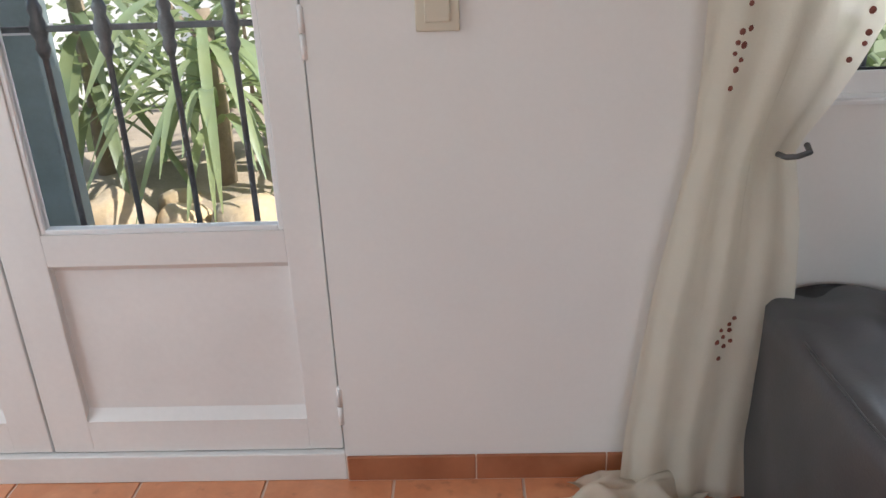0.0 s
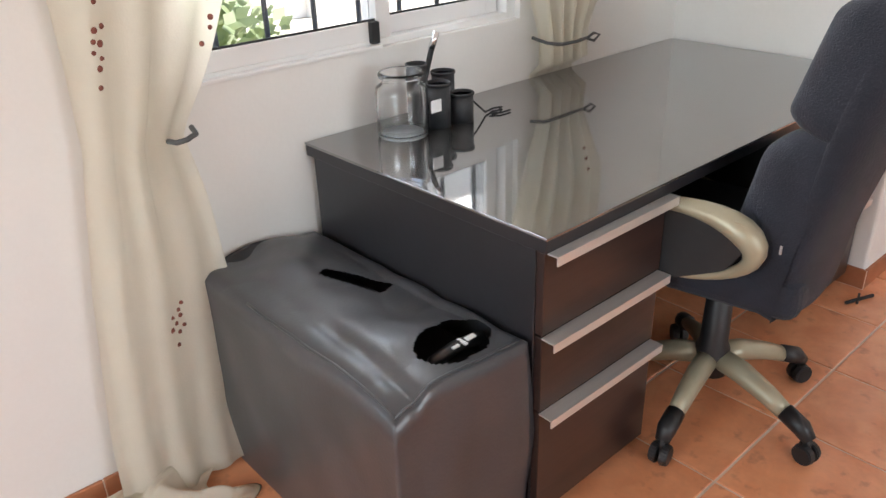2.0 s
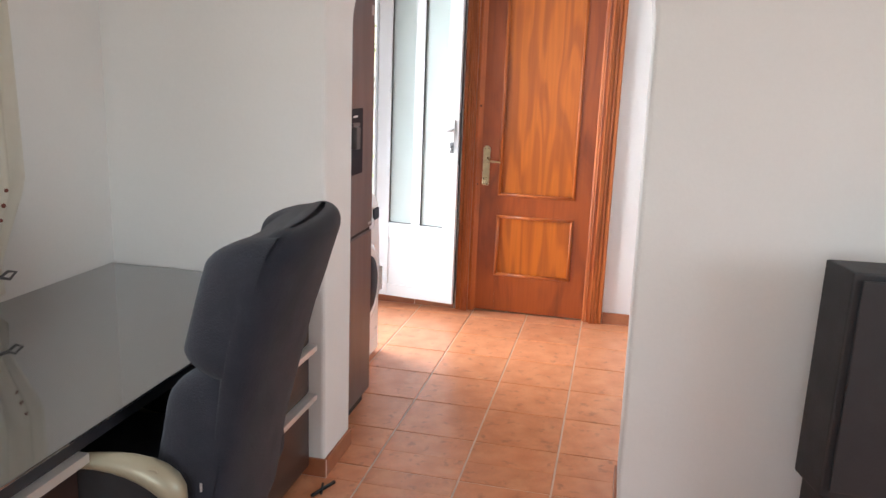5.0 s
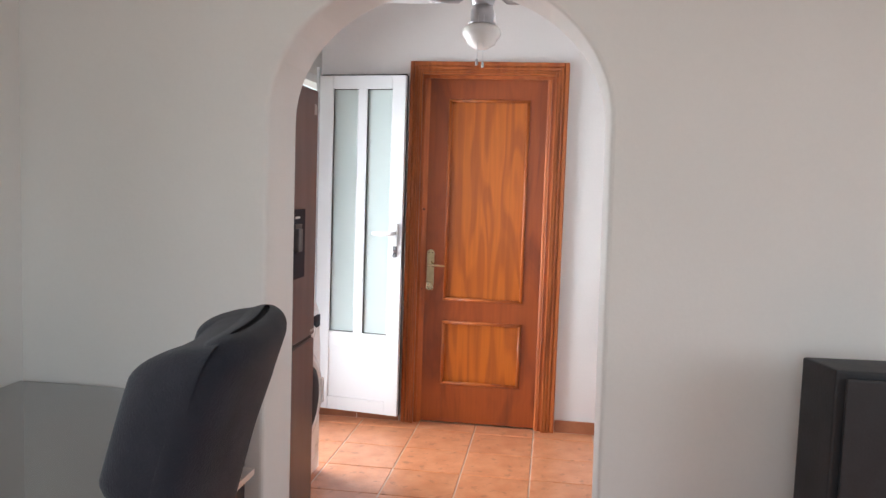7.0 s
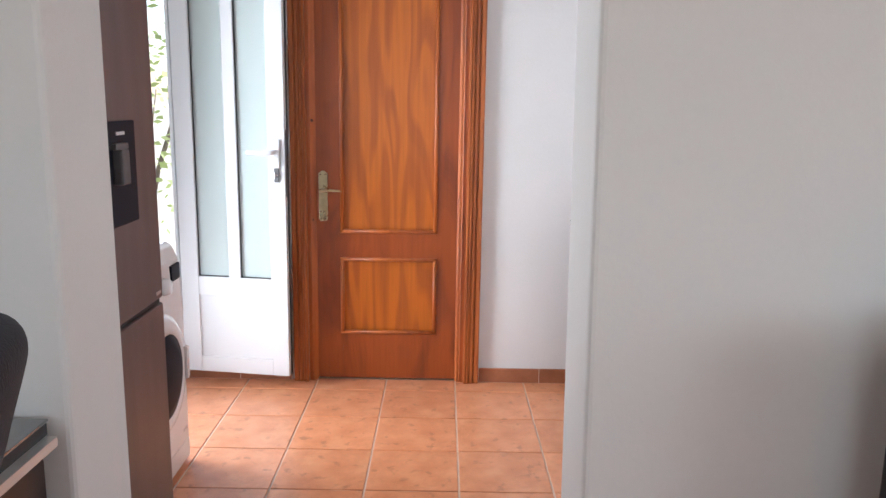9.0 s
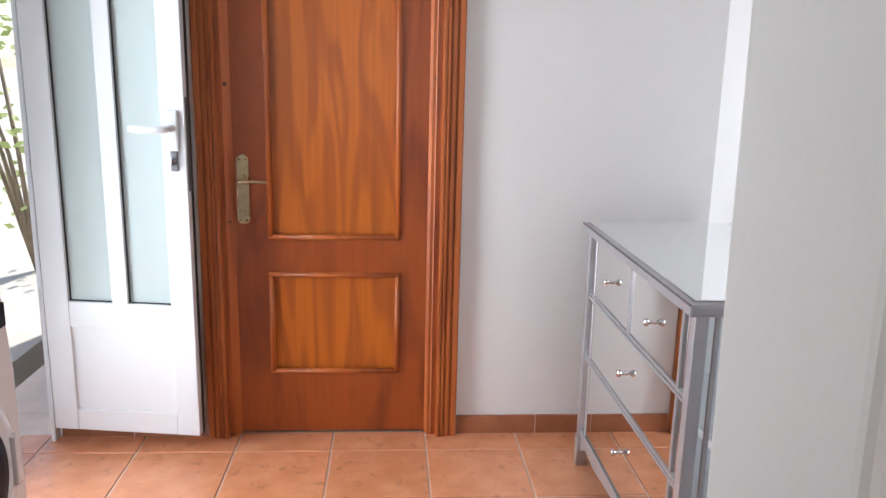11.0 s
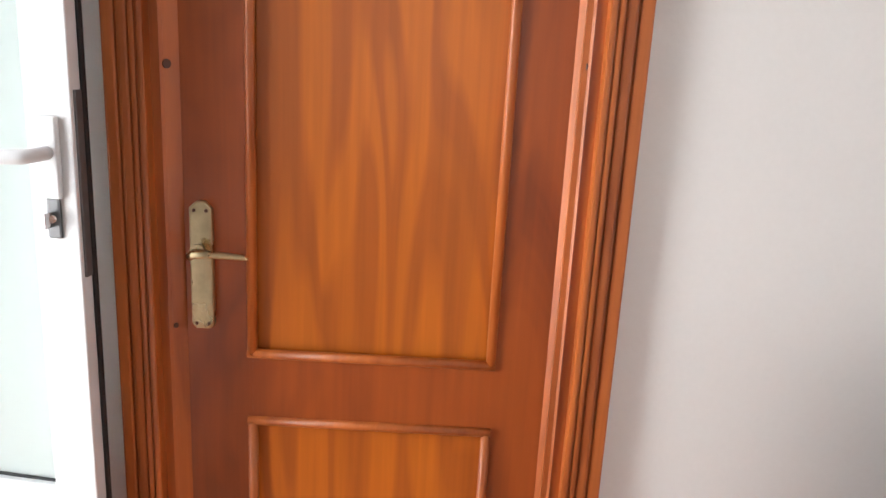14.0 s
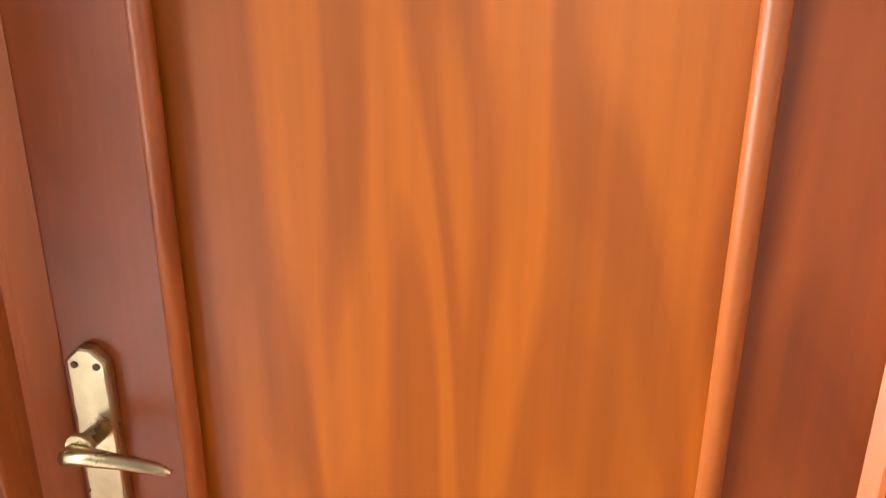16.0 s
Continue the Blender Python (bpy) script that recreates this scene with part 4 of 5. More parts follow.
def dots(parent, shape, spots):
    for u, v in spots:
        p, q, r = shape(u, v), shape(u + 0.01, v), shape(u, v + 0.005)
        n = (q - p).cross(r - p).normalized()
        if n.y > 0:
            n = -n
        k = bmesh.new()
        bmesh.ops.create_cone(k, cap_ends=True, segments=9, radius1=0.0058 + 0.003 * noise.noise((u * 90, v * 90, 0)), radius2=0.003, depth=0.004)
        part("embroidered_dot", Build().take(k, Matrix.Translation(p + n * 0.002) @ n.to_track_quat('Z', 'Y').to_matrix().to_4x4()), EMBROIDERY, parent)


def v_of(z):
    return (z - 0.02) / 2.20


dots(lc, left_curtain, [(0.20 + du, v_of(1.04 + dz)) for du, dz in ((0, 0.04), (0.05, 0.045), (0.03, 0.015), (-0.02, 0.0), (0.03, -0.012), (0.01, -0.03), (-0.015, 0.02), (0.0, -0.065), (0.02, 0.09), (0.05, 0.13), (0.0, 0.17))])
dots(lc, left_curtain, [(0.56 + du, v_of(0.425 + dz)) for du, dz in ((0, 0.0), (0.06, 0.045), (-0.03, 0.02), (0.04, 0.015), (0.02, -0.025), (-0.04, -0.01), (0.06, -0.012), (0.0, -0.055), (0.03, 0.03))])
dots(lc, left_curtain, [(0.93 + du, v_of(1.02 + dz)) for du, dz in ((0, 0.0), (0.02, 0.05), (-0.02, 0.09), (0.0, 0.13), (0.03, 0.03), (0.03, 0.16))])


def right_curtain(u, v):
    z = 0.06 + 2.16 * v
    tie = 0.865
    if z > tie:
        f = (z - tie) / (2.22 - tie)
        x0, x1 = 2.60 - 0.42 * f ** 0.9, 2.80 + 0.12 * min(1, f * 6)
    else:
        f = (tie - z) / tie
        x0, x1 = 2.60 + 0.02 * f, 2.80 + 0.06 * f
    fold = math.sin(u * 2 * math.pi * 4.5 + 0.6 * math.sin(2 * z)) * (0.022 + 0.012 * abs(z - tie))
    x = x0 + (x1 - x0) * u
    back = 3.650 if z > 0.6 else 3.659
    return Vector((x, min(3.615 + fold * 0.8 + (0.054 if z < 0.74 else 0.0), back if z > 0.76 else 3.669), z)) if z > 0.76 else Vector((x, 3.6670 + 0.0008 * math.sin(40 * u), z))


rc = curtain("curtain", "cream sheer curtain tied back behind the desk", (2.7, 3.62, 0), right_curtain, 60, 60)
part("tie_cord", Build().tube([(2.585, 3.64, 0.863), (2.588, 3.585, 0.854), (2.63, 3.568, 0.846), (2.70, 3.566, 0.844), (2.75, 3.57, 0.846)], 0.0052, 8).tube([(2.75, 3.566, 0.846), (2.775, 3.562, 0.858), (2.81, 3.566, 0.848), (2.78, 3.562, 0.834), (2.752, 3.566, 0.844)], 0.004, 8), IRON, rc, "dark tie cord with a looped knot")
dots(rc, right_curtain, [(0.80, (z - 0.06) / 2.16) for z in (0.996, 1.036, 1.078)])
rod = thing("curtain_rod", "plain dark curtain rod over the window", "curtain rod", (2.0, 3.6, 2.23))
part("rod", Build().tube([(1.1, 3.60, 2.235), (3.0, 3.60, 2.235)], 0.011, 10), IRON, rod)
for x in (1.15, 2.95):
    part("bracket", Build().box(x - 0.01, x + 0.01, 3.60, WN, 2.225, 2.245), IRON, rod)
strap = thing("shutter_strap", "grey roller shutter strap beside the window", "shutter strap", (2.62, WN, 1.0))
part("strap", Build().box(2.612, 2.632, WN - 0.004, WN - 0.001, 1.06, 2.1), SILVER, strap)
part("winder", Build().box(2.602, 2.642, WN - 0.02, WN, 0.98, 1.07, 0.004), WHITE_PVC, strap)

# ---- things on the desk ----
jar = thing("glass_jar", "empty clear glass jar with a wide neck on the desk", "jar", (1.985, 3.535, DZ))
JX, JY = 1.988, 3.53
part("jar_body", Build().lathe([(0.001, 0.004), (0.060, 0.004), (0.064, 0.012), (0.064, 0.112), (0.061, 0.126), (0.050, 0.134), (0.047, 0.138), (0.047, 0.146), (0.054, 0.149), (0.055, 0.157), (0.052, 0.161), (0.046, 0.160), (0.043, 0.146), (0.043, 0.137), (0.056, 0.124), (0.059, 0.112), (0.059, 0.018), (0.055, 0.011), (0.001, 0.011)], (JX, JY, DZ - 0.003), 'z', 36, False), JAR_GLASS, jar)
# pale disc in the base, painted brightness of the refracted light
part("caustic_disc", Build().lathe([(0.001, 0.0066), (0.052, 0.0066), (0.053, 0.0085), (0.001, 0.0098)], (JX, JY, DZ - 0.003), 'z', 30), JAR_CAUSTIC, jar, "pale disc standing in for light gathered in the base")
part("paper_tag", Build().box(2.026, 2.058, 3.464, 3.4665, DZ + 0.058, DZ + 0.088), WHITE_PRINT, jar, "small white paper tag")
org = thing("desk_organiser", "black mesh pen organiser of four cups on the desk", "pen holder", (2.125, 3.53, DZ))


def cup(x, y, r, h):
    c = Build().lathe([(r, 0.003), (r, h), (r - 0.002, h), (r - 0.002, 0.006)], (x, y, DZ - 0.002), 'z', 26)
    ob = part("cup", c, MESH, org)
    part("rim", Build().lathe([(r + 0.002, h - 0.004), (r + 0.003, h), (r + 0.002, h + 0.003), (r - 0.003, h + 0.003), (r - 0.003, h - 0.004)], (x, y, DZ - 0.002), 'z', 26), RUBBER, ob)


for x, y, r, h in ((2.085, 3.585, 0.026, 0.150), (2.165, 3.575, 0.030, 0.118), (2.165, 3.505, 0.030, 0.075), (2.095, 3.515, 0.030, 0.112)):
    cup(x, y, r, h)
pen = thing("marker_pen", "dark marker pen standing in the organiser", "pen", (2.10, 3.575, DZ + 0.005))
part("barrel", Build().tube([(2.078, 3.585, DZ + 0.01), (2.118, 3.562, DZ + 0.185)], 0.0075, 10), RUBBER, pen)
part("cap", Build().tube([(2.118, 3.562, DZ + 0.185), (2.130, 3.555, DZ + 0.225)], 0.0085, 10), CHROME, pen, "grey cap")
cable = thing("cable", "thin black cable looped on the desk", "cable", (2.24, 3.49, DZ))
part("wire", Build().tube([(2.19, 3.50, DZ + 0.055), (2.215, 3.495, DZ + 0.03), (2.245, 3.50, DZ + 0.006), (2.29, 3.515, DZ + 0.004), (2.315, 3.505, DZ + 0.004), (2.29, 3.492, DZ + 0.004), (2.25, 3.488, DZ + 0.004), (2.275, 3.470, DZ + 0.004), (2.31, 3.470, DZ + 0.004)], 0.0026, 6), RUBBER, cable)
pin = thing("dark_pin", "dark pen lying near the drawer foot on the floor", "pen", (3.30, 2.83, 0))
part("stick", Build().tube([(3.25, 2.842, 0.007), (3.36, 2.80, 0.007)], 0.006, 8).tube([(3.27, 2.815, 0.007), (3.33, 2.832, 0.012)], 0.004, 8), RUBBER, pin)

# ---- black loudspeaker by the arch wall ----
sp = thing("loudspeaker", "tall black loudspeaker cabinet standing by the archway", "loudspeaker", (3.24, 1.18, 0))
part("cabinet", Build().prism([(3.20, 1.338), (3.06, 1.303), (3.05, 0.98), (3.23, 0.98)], 'z', 0.375, 1.001, 0.006), BLACK, sp)
part("grille", Build().box(3.038, 3.0515, 1.0, 1.285, 0.40, 0.985, 0.005), BLACK, sp, "black cloth grille")
part("stand", Build().prism([(3.195, 1.315), (3.085, 1.285), (3.075, 1.0), (3.215, 1.0)], 'z', 0.0, 0.375, 0.004), BLACK, sp, "recessed black stand")

# ---- fridge ----
fg = thing("fridge", "dark inox fridge freezer with a water dispenser", "fridge", (3.81, 3.2, 0))
FX, FXR, FYF = 3.535, 4.085, 2.91
part("body", Build().box(FX, FXR, FYF + 0.05, 3.48, 0.02, 1.755, 0.006), FRIDGE, fg)
ud = part("upper_door", Build().box(FX, FXR, FYF, FYF + 0.047, 0.800, 1.755, 0.008, 3), FRIDGE, fg, "tall dark inox fridge door")
part("lower_door", Build().box(FX, FXR, FYF, FYF + 0.047, 0.06, 0.785, 0.008, 3), FRIDGE, fg, "dark inox freezer door")
part("plinth", Build().box(FX + 0.01, FXR - 0.01, FYF + 0.03, 3.4, 0.0, 0.055), RUBBER, fg)
part("gap_strip", Build().box(FX + 0.004, FXR - 0.004, FYF + 0.01, FYF + 0.047, 0.785, 0.800), RUBBER, fg)
ds = part("dispenser", Build().box(3.70, 3.938, FYF - 0.004, FYF + 0.002, 1.046, 1.302, 0.004), DARK_GLASS, ud, "dark glass water dispenser recess")
part("dispenser_lever", Build().box(3.79, 3.835, FYF - 0.03, FYF - 0.004, 1.15, 1.235, 0.006).box(3.775, 3.85, FYF - 0.022, FYF - 0.004, 1.235, 1.25, 0.003), STEEL_DARK, ud)
part("dispenser_mark", Build().box(3.82, 3.87, FYF - 0.0052, FYF - 0.004, 1.268, 1.276), WHITE_PRINT, ud)
part("badge", Build().box(4.035, 4.065, FYF - 0.002, FYF, 1.66, 1.70, 0.001), SILVER, ud, "small rectangular badge")
part("badge", Build().box(4.03, 4.068, FYF - 0.002, FYF, 0.815, 0.825, 0.001), SILVER, ud, "small silver badge")

# ---- washing machine ----
wm = thing("washing_machine", "white front-loading washing machine next to the fridge", "washing machine", (4.41, 3.27, 0))
MX0, MX1, MY, MZ = 4.11, 4.70, 3.065, 0.845
part("body", Build().prism([(MY + 0.008, 0.012), (MY, 0.10), (MY, 0.60), (MY + 0.012, 0.79), (MY + 0.03, MZ - 0.012), (MY + 0.05, MZ), (3.47, MZ), (3.47, 0.012)], 'x', MX0, MX1, 0.008), APPLIANCE, wm)
part("kick_panel", Build().box(MX0 + 0.005, MX1 - 0.005, MY - 0.002, MY + 0.02, 0.02, 0.095, 0.004), APPLIANCE, wm)
DCX, DCZ = 4.405, 0.435
dr = part("door_ring", Build().lathe([(0.135, 0.0), (0.215, 0.0), (0.212, 0.022), (0.185, 0.040), (0.150, 0.044), (0.135, 0.030)], (DCX, MY, DCZ), 'y', 44, False), APPLIANCE, wm, "white porthole ring")
for v in dr.data.vertices:
    v.co.y = 2 * (MY - 3.27) - v.co.y
part("porthole", Build().lathe([(0.155, 0), (0.145, -0.040), (0.10, -0.052), (0.001, -0.056)], (DCX, MY, DCZ), 'y', 40), DARK_GLASS, wm, "dark glass porthole")
part("door_catch", Build().box(DCX + 0.152, DCX + 0.178, MY - 0.055, MY - 0.036, DCZ - 0.06, DCZ + 0.06, 0.006), APPLIANCE, wm)
part("display", Build().box(4.605, 4.688, MY + 0.002, MY + 0.018, 0.715, 0.772, 0.002), DARK_GLASS, wm, "dark display")
part("dial", Build().lathe([(0.030, 0.0), (0.030, -0.012), (0.025, -0.028), (0.001, -0.030)], (4.535, MY + 0.012, 0.715), 'y', 24), APPLIANCE, wm, "round programme dial")
part("drawer_line", Build().box(MX0 + 0.02, MX0 + 0.19, MY + 0.001, MY + 0.012, 0.69, 0.78, 0.004), APPLIANCE, wm)
part("sticker", Build().box(4.64, 4.68, MY - 0.001, MY + 0.004, 0.135, 0.145), SILVER, wm)

# ---- mirrored dresser ----
dz = thing("mirrored_dresser", "mirrored chest of drawers with silver edging", "dresser", (4.88, 1.29, 0))
QX0, QX1, QY0, QY1, QZ = 4.43, 5.335, 1.07, 1.528, 0.855
tp = Build().box(QX0 - 0.012, QX1 + 0.014, QY0 - 0.02, QY1 + 0.018, QZ - 0.034, QZ - 0.004, 0.008, 3)
part("top_frame", tp, SILVER, dz, "silver moulded top edge")
part("top_mirror", Build().box(QX0 + 0.004, QX1 - 0.004, QY0, QY1 + 0.002, QZ - 0.004, QZ, 0.001, 1), MIRROR, dz, "mirror glass top")
part("back_rail", Build().box(QX0 - 0.005, QX1 + 0.005, QY0 - 0.035, QY0 - 0.018, QZ - 0.02, QZ + 0.004, 0.004), SILVER, dz)
for x in (QX0, QX1 - 0.03):
    for y in (QY0, QY1 - 0.03):
        part("corner_post", Build().box(x, x + 0.03, y, y + 0.03, 0.11, QZ - 0.034, 0.003), SILVER, dz)
        part("foot", Build().prism([(x - 0.004, 0.11), (x + 0.034, 0.11), (x + 0.030, 0.06), (x + 0.022, 0.0), (x + 0.006, 0.0), (x - 0.002, 0.06)], 'y', y - 0.003, y + 0.033, 0.003), SILVER, dz, "silver shaped foot")
part("carcass", Build().box(QX0 + 0.006, QX1 - 0.006, QY0 + 0.006, QY1 - 0.022, 0.12, QZ - 0.034), BLACK, dz)
rows = ((0.628, 0.812), (0.416, 0.606), (0.150, 0.394))
for z in (0.617 - 0.0065, 0.617 + 0.0065, 0.405 - 0.0065, 0.405 + 0.0065):
    part("rail", Build().box(QX0 + 0.03, QX1 - 0.03, QY1 - 0.026, QY1 - 0.004, z - 0.0045, z + 0.0045, 0.002, 1), SILVER, dz, "thin silver rail")
part("bottom_rail", Build().box(QX0 + 0.03, QX1 - 0.03, QY1 - 0.026, QY1 - 0.004, 0.118, 0.142, 0.002, 1), SILVER, dz)
part("top_rail", Build().box(QX0 + 0.03, QX1 - 0.03, QY1 - 0.026, QY1 - 0.004, 0.812, QZ - 0.034), SILVER, dz)
part("apron", Build().prism([(QX0 + 0.03, 0.118), (QX0 + 0.03, 0.06), (QX0 + 0.10, 0.095), (QX0 + 0.2, 0.085), (4.88, 0.105), (QX1 - 0.2, 0.085), (QX1 - 0.10, 0.095), (QX1 - 0.03, 0.06), (QX1 - 0.03, 0.118)], 'y', QY1 - 0.022, QY1 - 0.008), SILVER, dz, "scalloped silver apron")
IN0, IN1 = QX0 + 0.087, QX1 - 0.087
XC = [(IN0, 4.888 - 0.009), (4.888 + 0.009, IN1)]
for x in (QX0 + 0.075, QX1 - 0.087):
    part("stile", Build().box(x, x + 0.012, QY1 - 0.026, QY1 - 0.005, 0.142, 0.812, 0.002, 1), SILVER, dz, "thin silver stile")
for x in (QX0 + 0.031, QX1 - 0.074):
    part("mirror_strip", Build().box(x, x + 0.043, QY1 - 0.022, QY1 - 0.012, 0.143, 0.811), MIRROR, dz, "narrow mirror strip")
# dark strip drawn as the dark reflection in the mirror top's edge
part("dark_reflection_line", Build().box(QX0 - 0.010, QX1 + 0.012, QY1 + 0.0165, QY1 + 0.019, QZ - 0.010, QZ - 0.005), STEEL_DARK, dz, "dark strip painting a reflection along the top edge")
part("divider", Build().box(4.879, 4.897, QY1 - 0.026, QY1 - 0.004, 0.628, 0.812, 0.002, 1), SILVER, dz)


def knob_at(x, z, parent):
    kb = Build().lathe([(0.008, 0), (0.005, 0.003), (0.004, 0.011), (0.008, 0.016), (0.0105, 0.021), (0.009, 0.026), (0.002, 0.028)], (x, QY1 - 0.009, z), 'y', 18)
    part("knob", kb, CHROME, parent, "round chrome knob")


for n, (z0, z1) in enumerate(rows):
    for x0, x1 in (XC if n == 0 else [(IN0, IN1)]):
        f = part("drawer_front", Build().box(x0 + 0.003, x1 - 0.003, QY1 - 0.02, QY1 - 0.008, z0 + 0.002, z1 - 0.002, 0.003, 1), MIRROR, dz, "bevelled mirror drawer front")
        for x in ([(x0 + x1) / 2 + 0.0] if n == 0 else [(x0 + x1) / 2]):
            knob_at(x, (z0 + z1) / 2, f)
for x, sg in ((QX0, -1),):
    for y0, y1 in ((QY0 + 0.03, 1.472), (1.484, QY1 - 0.03)):
        part("side_mirror", Build().box(x + 0.002, x + 0.008, y0, y1, 0.13, QZ - 0.036, 0.001, 1), MIRROR, dz, "mirror side panel")
    part("side_stile", Build().box(x, x + 0.014, 1.472, 1.484, 0.118, QZ - 0.034, 0.002, 1), SILVER, dz)

# ---- white bookcase ----
bc = thing("bookcase", "white open bookcase standing beside the mirrored dresser", "bookcase", (4.06, 1.22, 0))
BX0, BX1, BY0, BY1 = 3.70, 4.415, 1.045, 1.36
for x0, x1 in ((BX0, BX0 + 0.03), (BX1 - 0.035, BX1)):
    part("side_panel", Build().box(x0, x1, BY0, BY1, 0, 2.0, 0.002), WHITE_PVC, bc)
for z in (0.06, 0.40, 1.045, 1.52, 1.975):
    part("shelf", Build().box(BX0 + 0.03, BX1 - 0.035, BY0 + 0.012, BY1 - 0.004, z - 0.012, z + 0.012, 0.002), WHITE_PVC, bc)
part("back_panel", Build().box(BX0 + 0.03, BX1 - 0.035, BY0, BY0 + 0.012, 0.0, 2.0), WHITE_PVC, bc)

# ---- ceiling fan in the hall ----
fn = thing("ceiling_fan", "white ceiling fan with an opal glass globe and pull chains", "ceiling fan", (4.62, 2.335, ROOM))
CFX, CFY = 4.62, 2.335
part("rod", Build().lathe([(0.06, 0), (0.055, -0.03), (0.013, -0.05), (0.013, -0.20)], (CFX, CFY, ROOM), 'z', 20), WHITE_PVC, fn)
part("motor", Build().lathe([(0.03, 0.10), (0.09, 0.09), (0.105, 0.05), (0.10, 0.01), (0.06, -0.01), (0.05, -0.055), (0.045, -0.065)], (CFX, CFY, 2.265), 'z', 28), SILVER, fn, "pale metal motor housing")
part("lamp_collar", Build().lathe([(0.044, 0.024), (0.052, -0.012), (0.050, -0.05), (0.060, -0.055), (0.060, -0.062)], (CFX, CFY, 2.182), 'z', 26), SILVER, fn, "silver lamp collar")
part("globe", Build().lathe([(0.056, 0.0), (0.082, -0.018), (0.086, -0.04), (0.080, -0.055), (0.070, -0.065), (0.062, -0.085), (0.03, -0.105), (0.001, -0.110)], (CFX, CFY, 2.120), 'z', 32), OPAL, fn, "opal glass schoolhouse globe")
for i, a in enumerate((94, 4, 184, 274)):
    ca, sa = math.cos(radians(a)), math.sin(radians(a))
    m = Matrix.Translation((CFX, CFY, 2.23)) @ Matrix.Rotation(radians(a), 4, 'Z') @ Matrix.Rotation(radians(9), 4, 'X')
    k = Build().prism([(0.17, -0.035), (0.20, -0.052), (0.55, -0.062), (0.60, -0.045), (0.61, 0.0), (0.60, 0.045), (0.55, 0.062), (0.20, 0.052), (0.17, 0.035)], 'z', -0.003, 0.003, 0.001)
    k.bm.transform(m)
    bl = part("blade", k, WHITE_PVC, fn)
    ir = Build().tube([(0.08, 0, 0.012), (0.11, 0, -0.012), (0.15, 0, -0.012), (0.24, 0, -0.008)], [0.010, 0.009, 0.009, 0.007], 10).lathe([(0.007, 0), (0.007, 0.006)], (0.19, 0.02, -0.010), 'z', 8).lathe([(0.007, 0), (0.007, 0.006)], (0.22, -0.02, -0.010), 'z', 8)
    ir.bm.transform(m)
    part("blade_iron", ir, SILVER, bl, "silver blade bracket")
for dx, l in ((0.012, 0.075), (-0.014, 0.105)):
    part("pull_chain", Build().tube([(CFX - 0.058, CFY + dx, 2.15), (CFX - 0.060, CFY + dx, 1.985 - l * 0.3)], 0.0012, 5).lathe([(0.002, 0), (0.006, -0.012), (0.006, -0.026), (0.002, -0.03)], (CFX - 0.060, CFY + dx, 1.985 - l * 0.3), 'z', 8), WHITE_PVC, fn, "thin pull chain with a bell")

# ---- outside ----
structure("ground", Build().box(-400, 400, WN + TW + 0.002, 400, -0.35, -0.16), PAVING, "pale sunlit paving and earth outside", "ground")
structure("porch_slab", Build().box(-1.8, 1.4, WN + TW + 0.002, 4.75, -0.159, -0.02, 0.004), PAVING, "pale paved porch in front of the door", "pavement")
structure("back_porch_slab", Build().box(4.0, 7.5, WN + TW + 0.003, 7.0, -0.159, -0.02, 0.004), PAVING, "pale paved terrace behind the back door", "pavement")
bed = Build().sheet(lambda u, v: Vector((-3.4 + 5.4 * u, 5.05 + 2.6 * v, 0.10 - 0.24 * (1 - min(1, v * 6)) + 0.10 * math.sin(math.pi * v) + 0.05 * noise.noise((u * 8, v * 5, 0)))), 40, 24)
tagged(obj("planting_bed", bed, SOIL), "dry earth of a raised planting bed", "soil", kind="structure")


def rock(x, y, z, rx, ry, rz, seed):
    k = bmesh.new()
    bmesh.ops.create_icosphere(k, subdivisions=3, radius=1)
    for v in k.verts:
        d = 1 + 0.28 * noise.noise(v.co * 1.1 + Vector((seed * 3.1, 0, 0))) + 0.10 * noise.noise(v.co * 3 + Vector((0, seed, 0)))
        v.co = Vector((v.co.x * rx * d, v.co.y * ry * d, v.co.z * rz * d))
    for f in k.faces:
        f.smooth = True
    ob = obj("garden_rock", Build().take(k), ROCK)
    ob.location = (x, y, z)
    ob.rotation_euler = (0.1 * math.sin(seed), 0.1 * math.cos(seed), seed)
    return tagged(ob, "rough ochre stone edging the planting bed", "rock", group="stones round the planting bed")


for i, (x, y, rx, rz) in enumerate(((-0.70, 5.22, 0.17, 0.15), (-0.12, 5.20, 0.19, 0.13), (-0.42, 5.26, 0.13, 0.09), (0.16, 5.22, 0.14, 0.11), (-0.33, 5.06, 0.20, 0.07), (-1.02, 5.24, 0.16, 0.12), (0.05, 5.04, 0.16, 0.06), (0.42, 5.24, 0.17, 0.12), (-0.72, 5.05, 0.18, 0.06), (-0.48, 5.48, 0.12, 0.09), (0.72, 5.22, 0.15, 0.12), (-1.34, 5.22, 0.18, 0.13))):
    rock(x, y, 0.04 + rz * 0.5, rx, rx * 0.8, rz, i + 1)


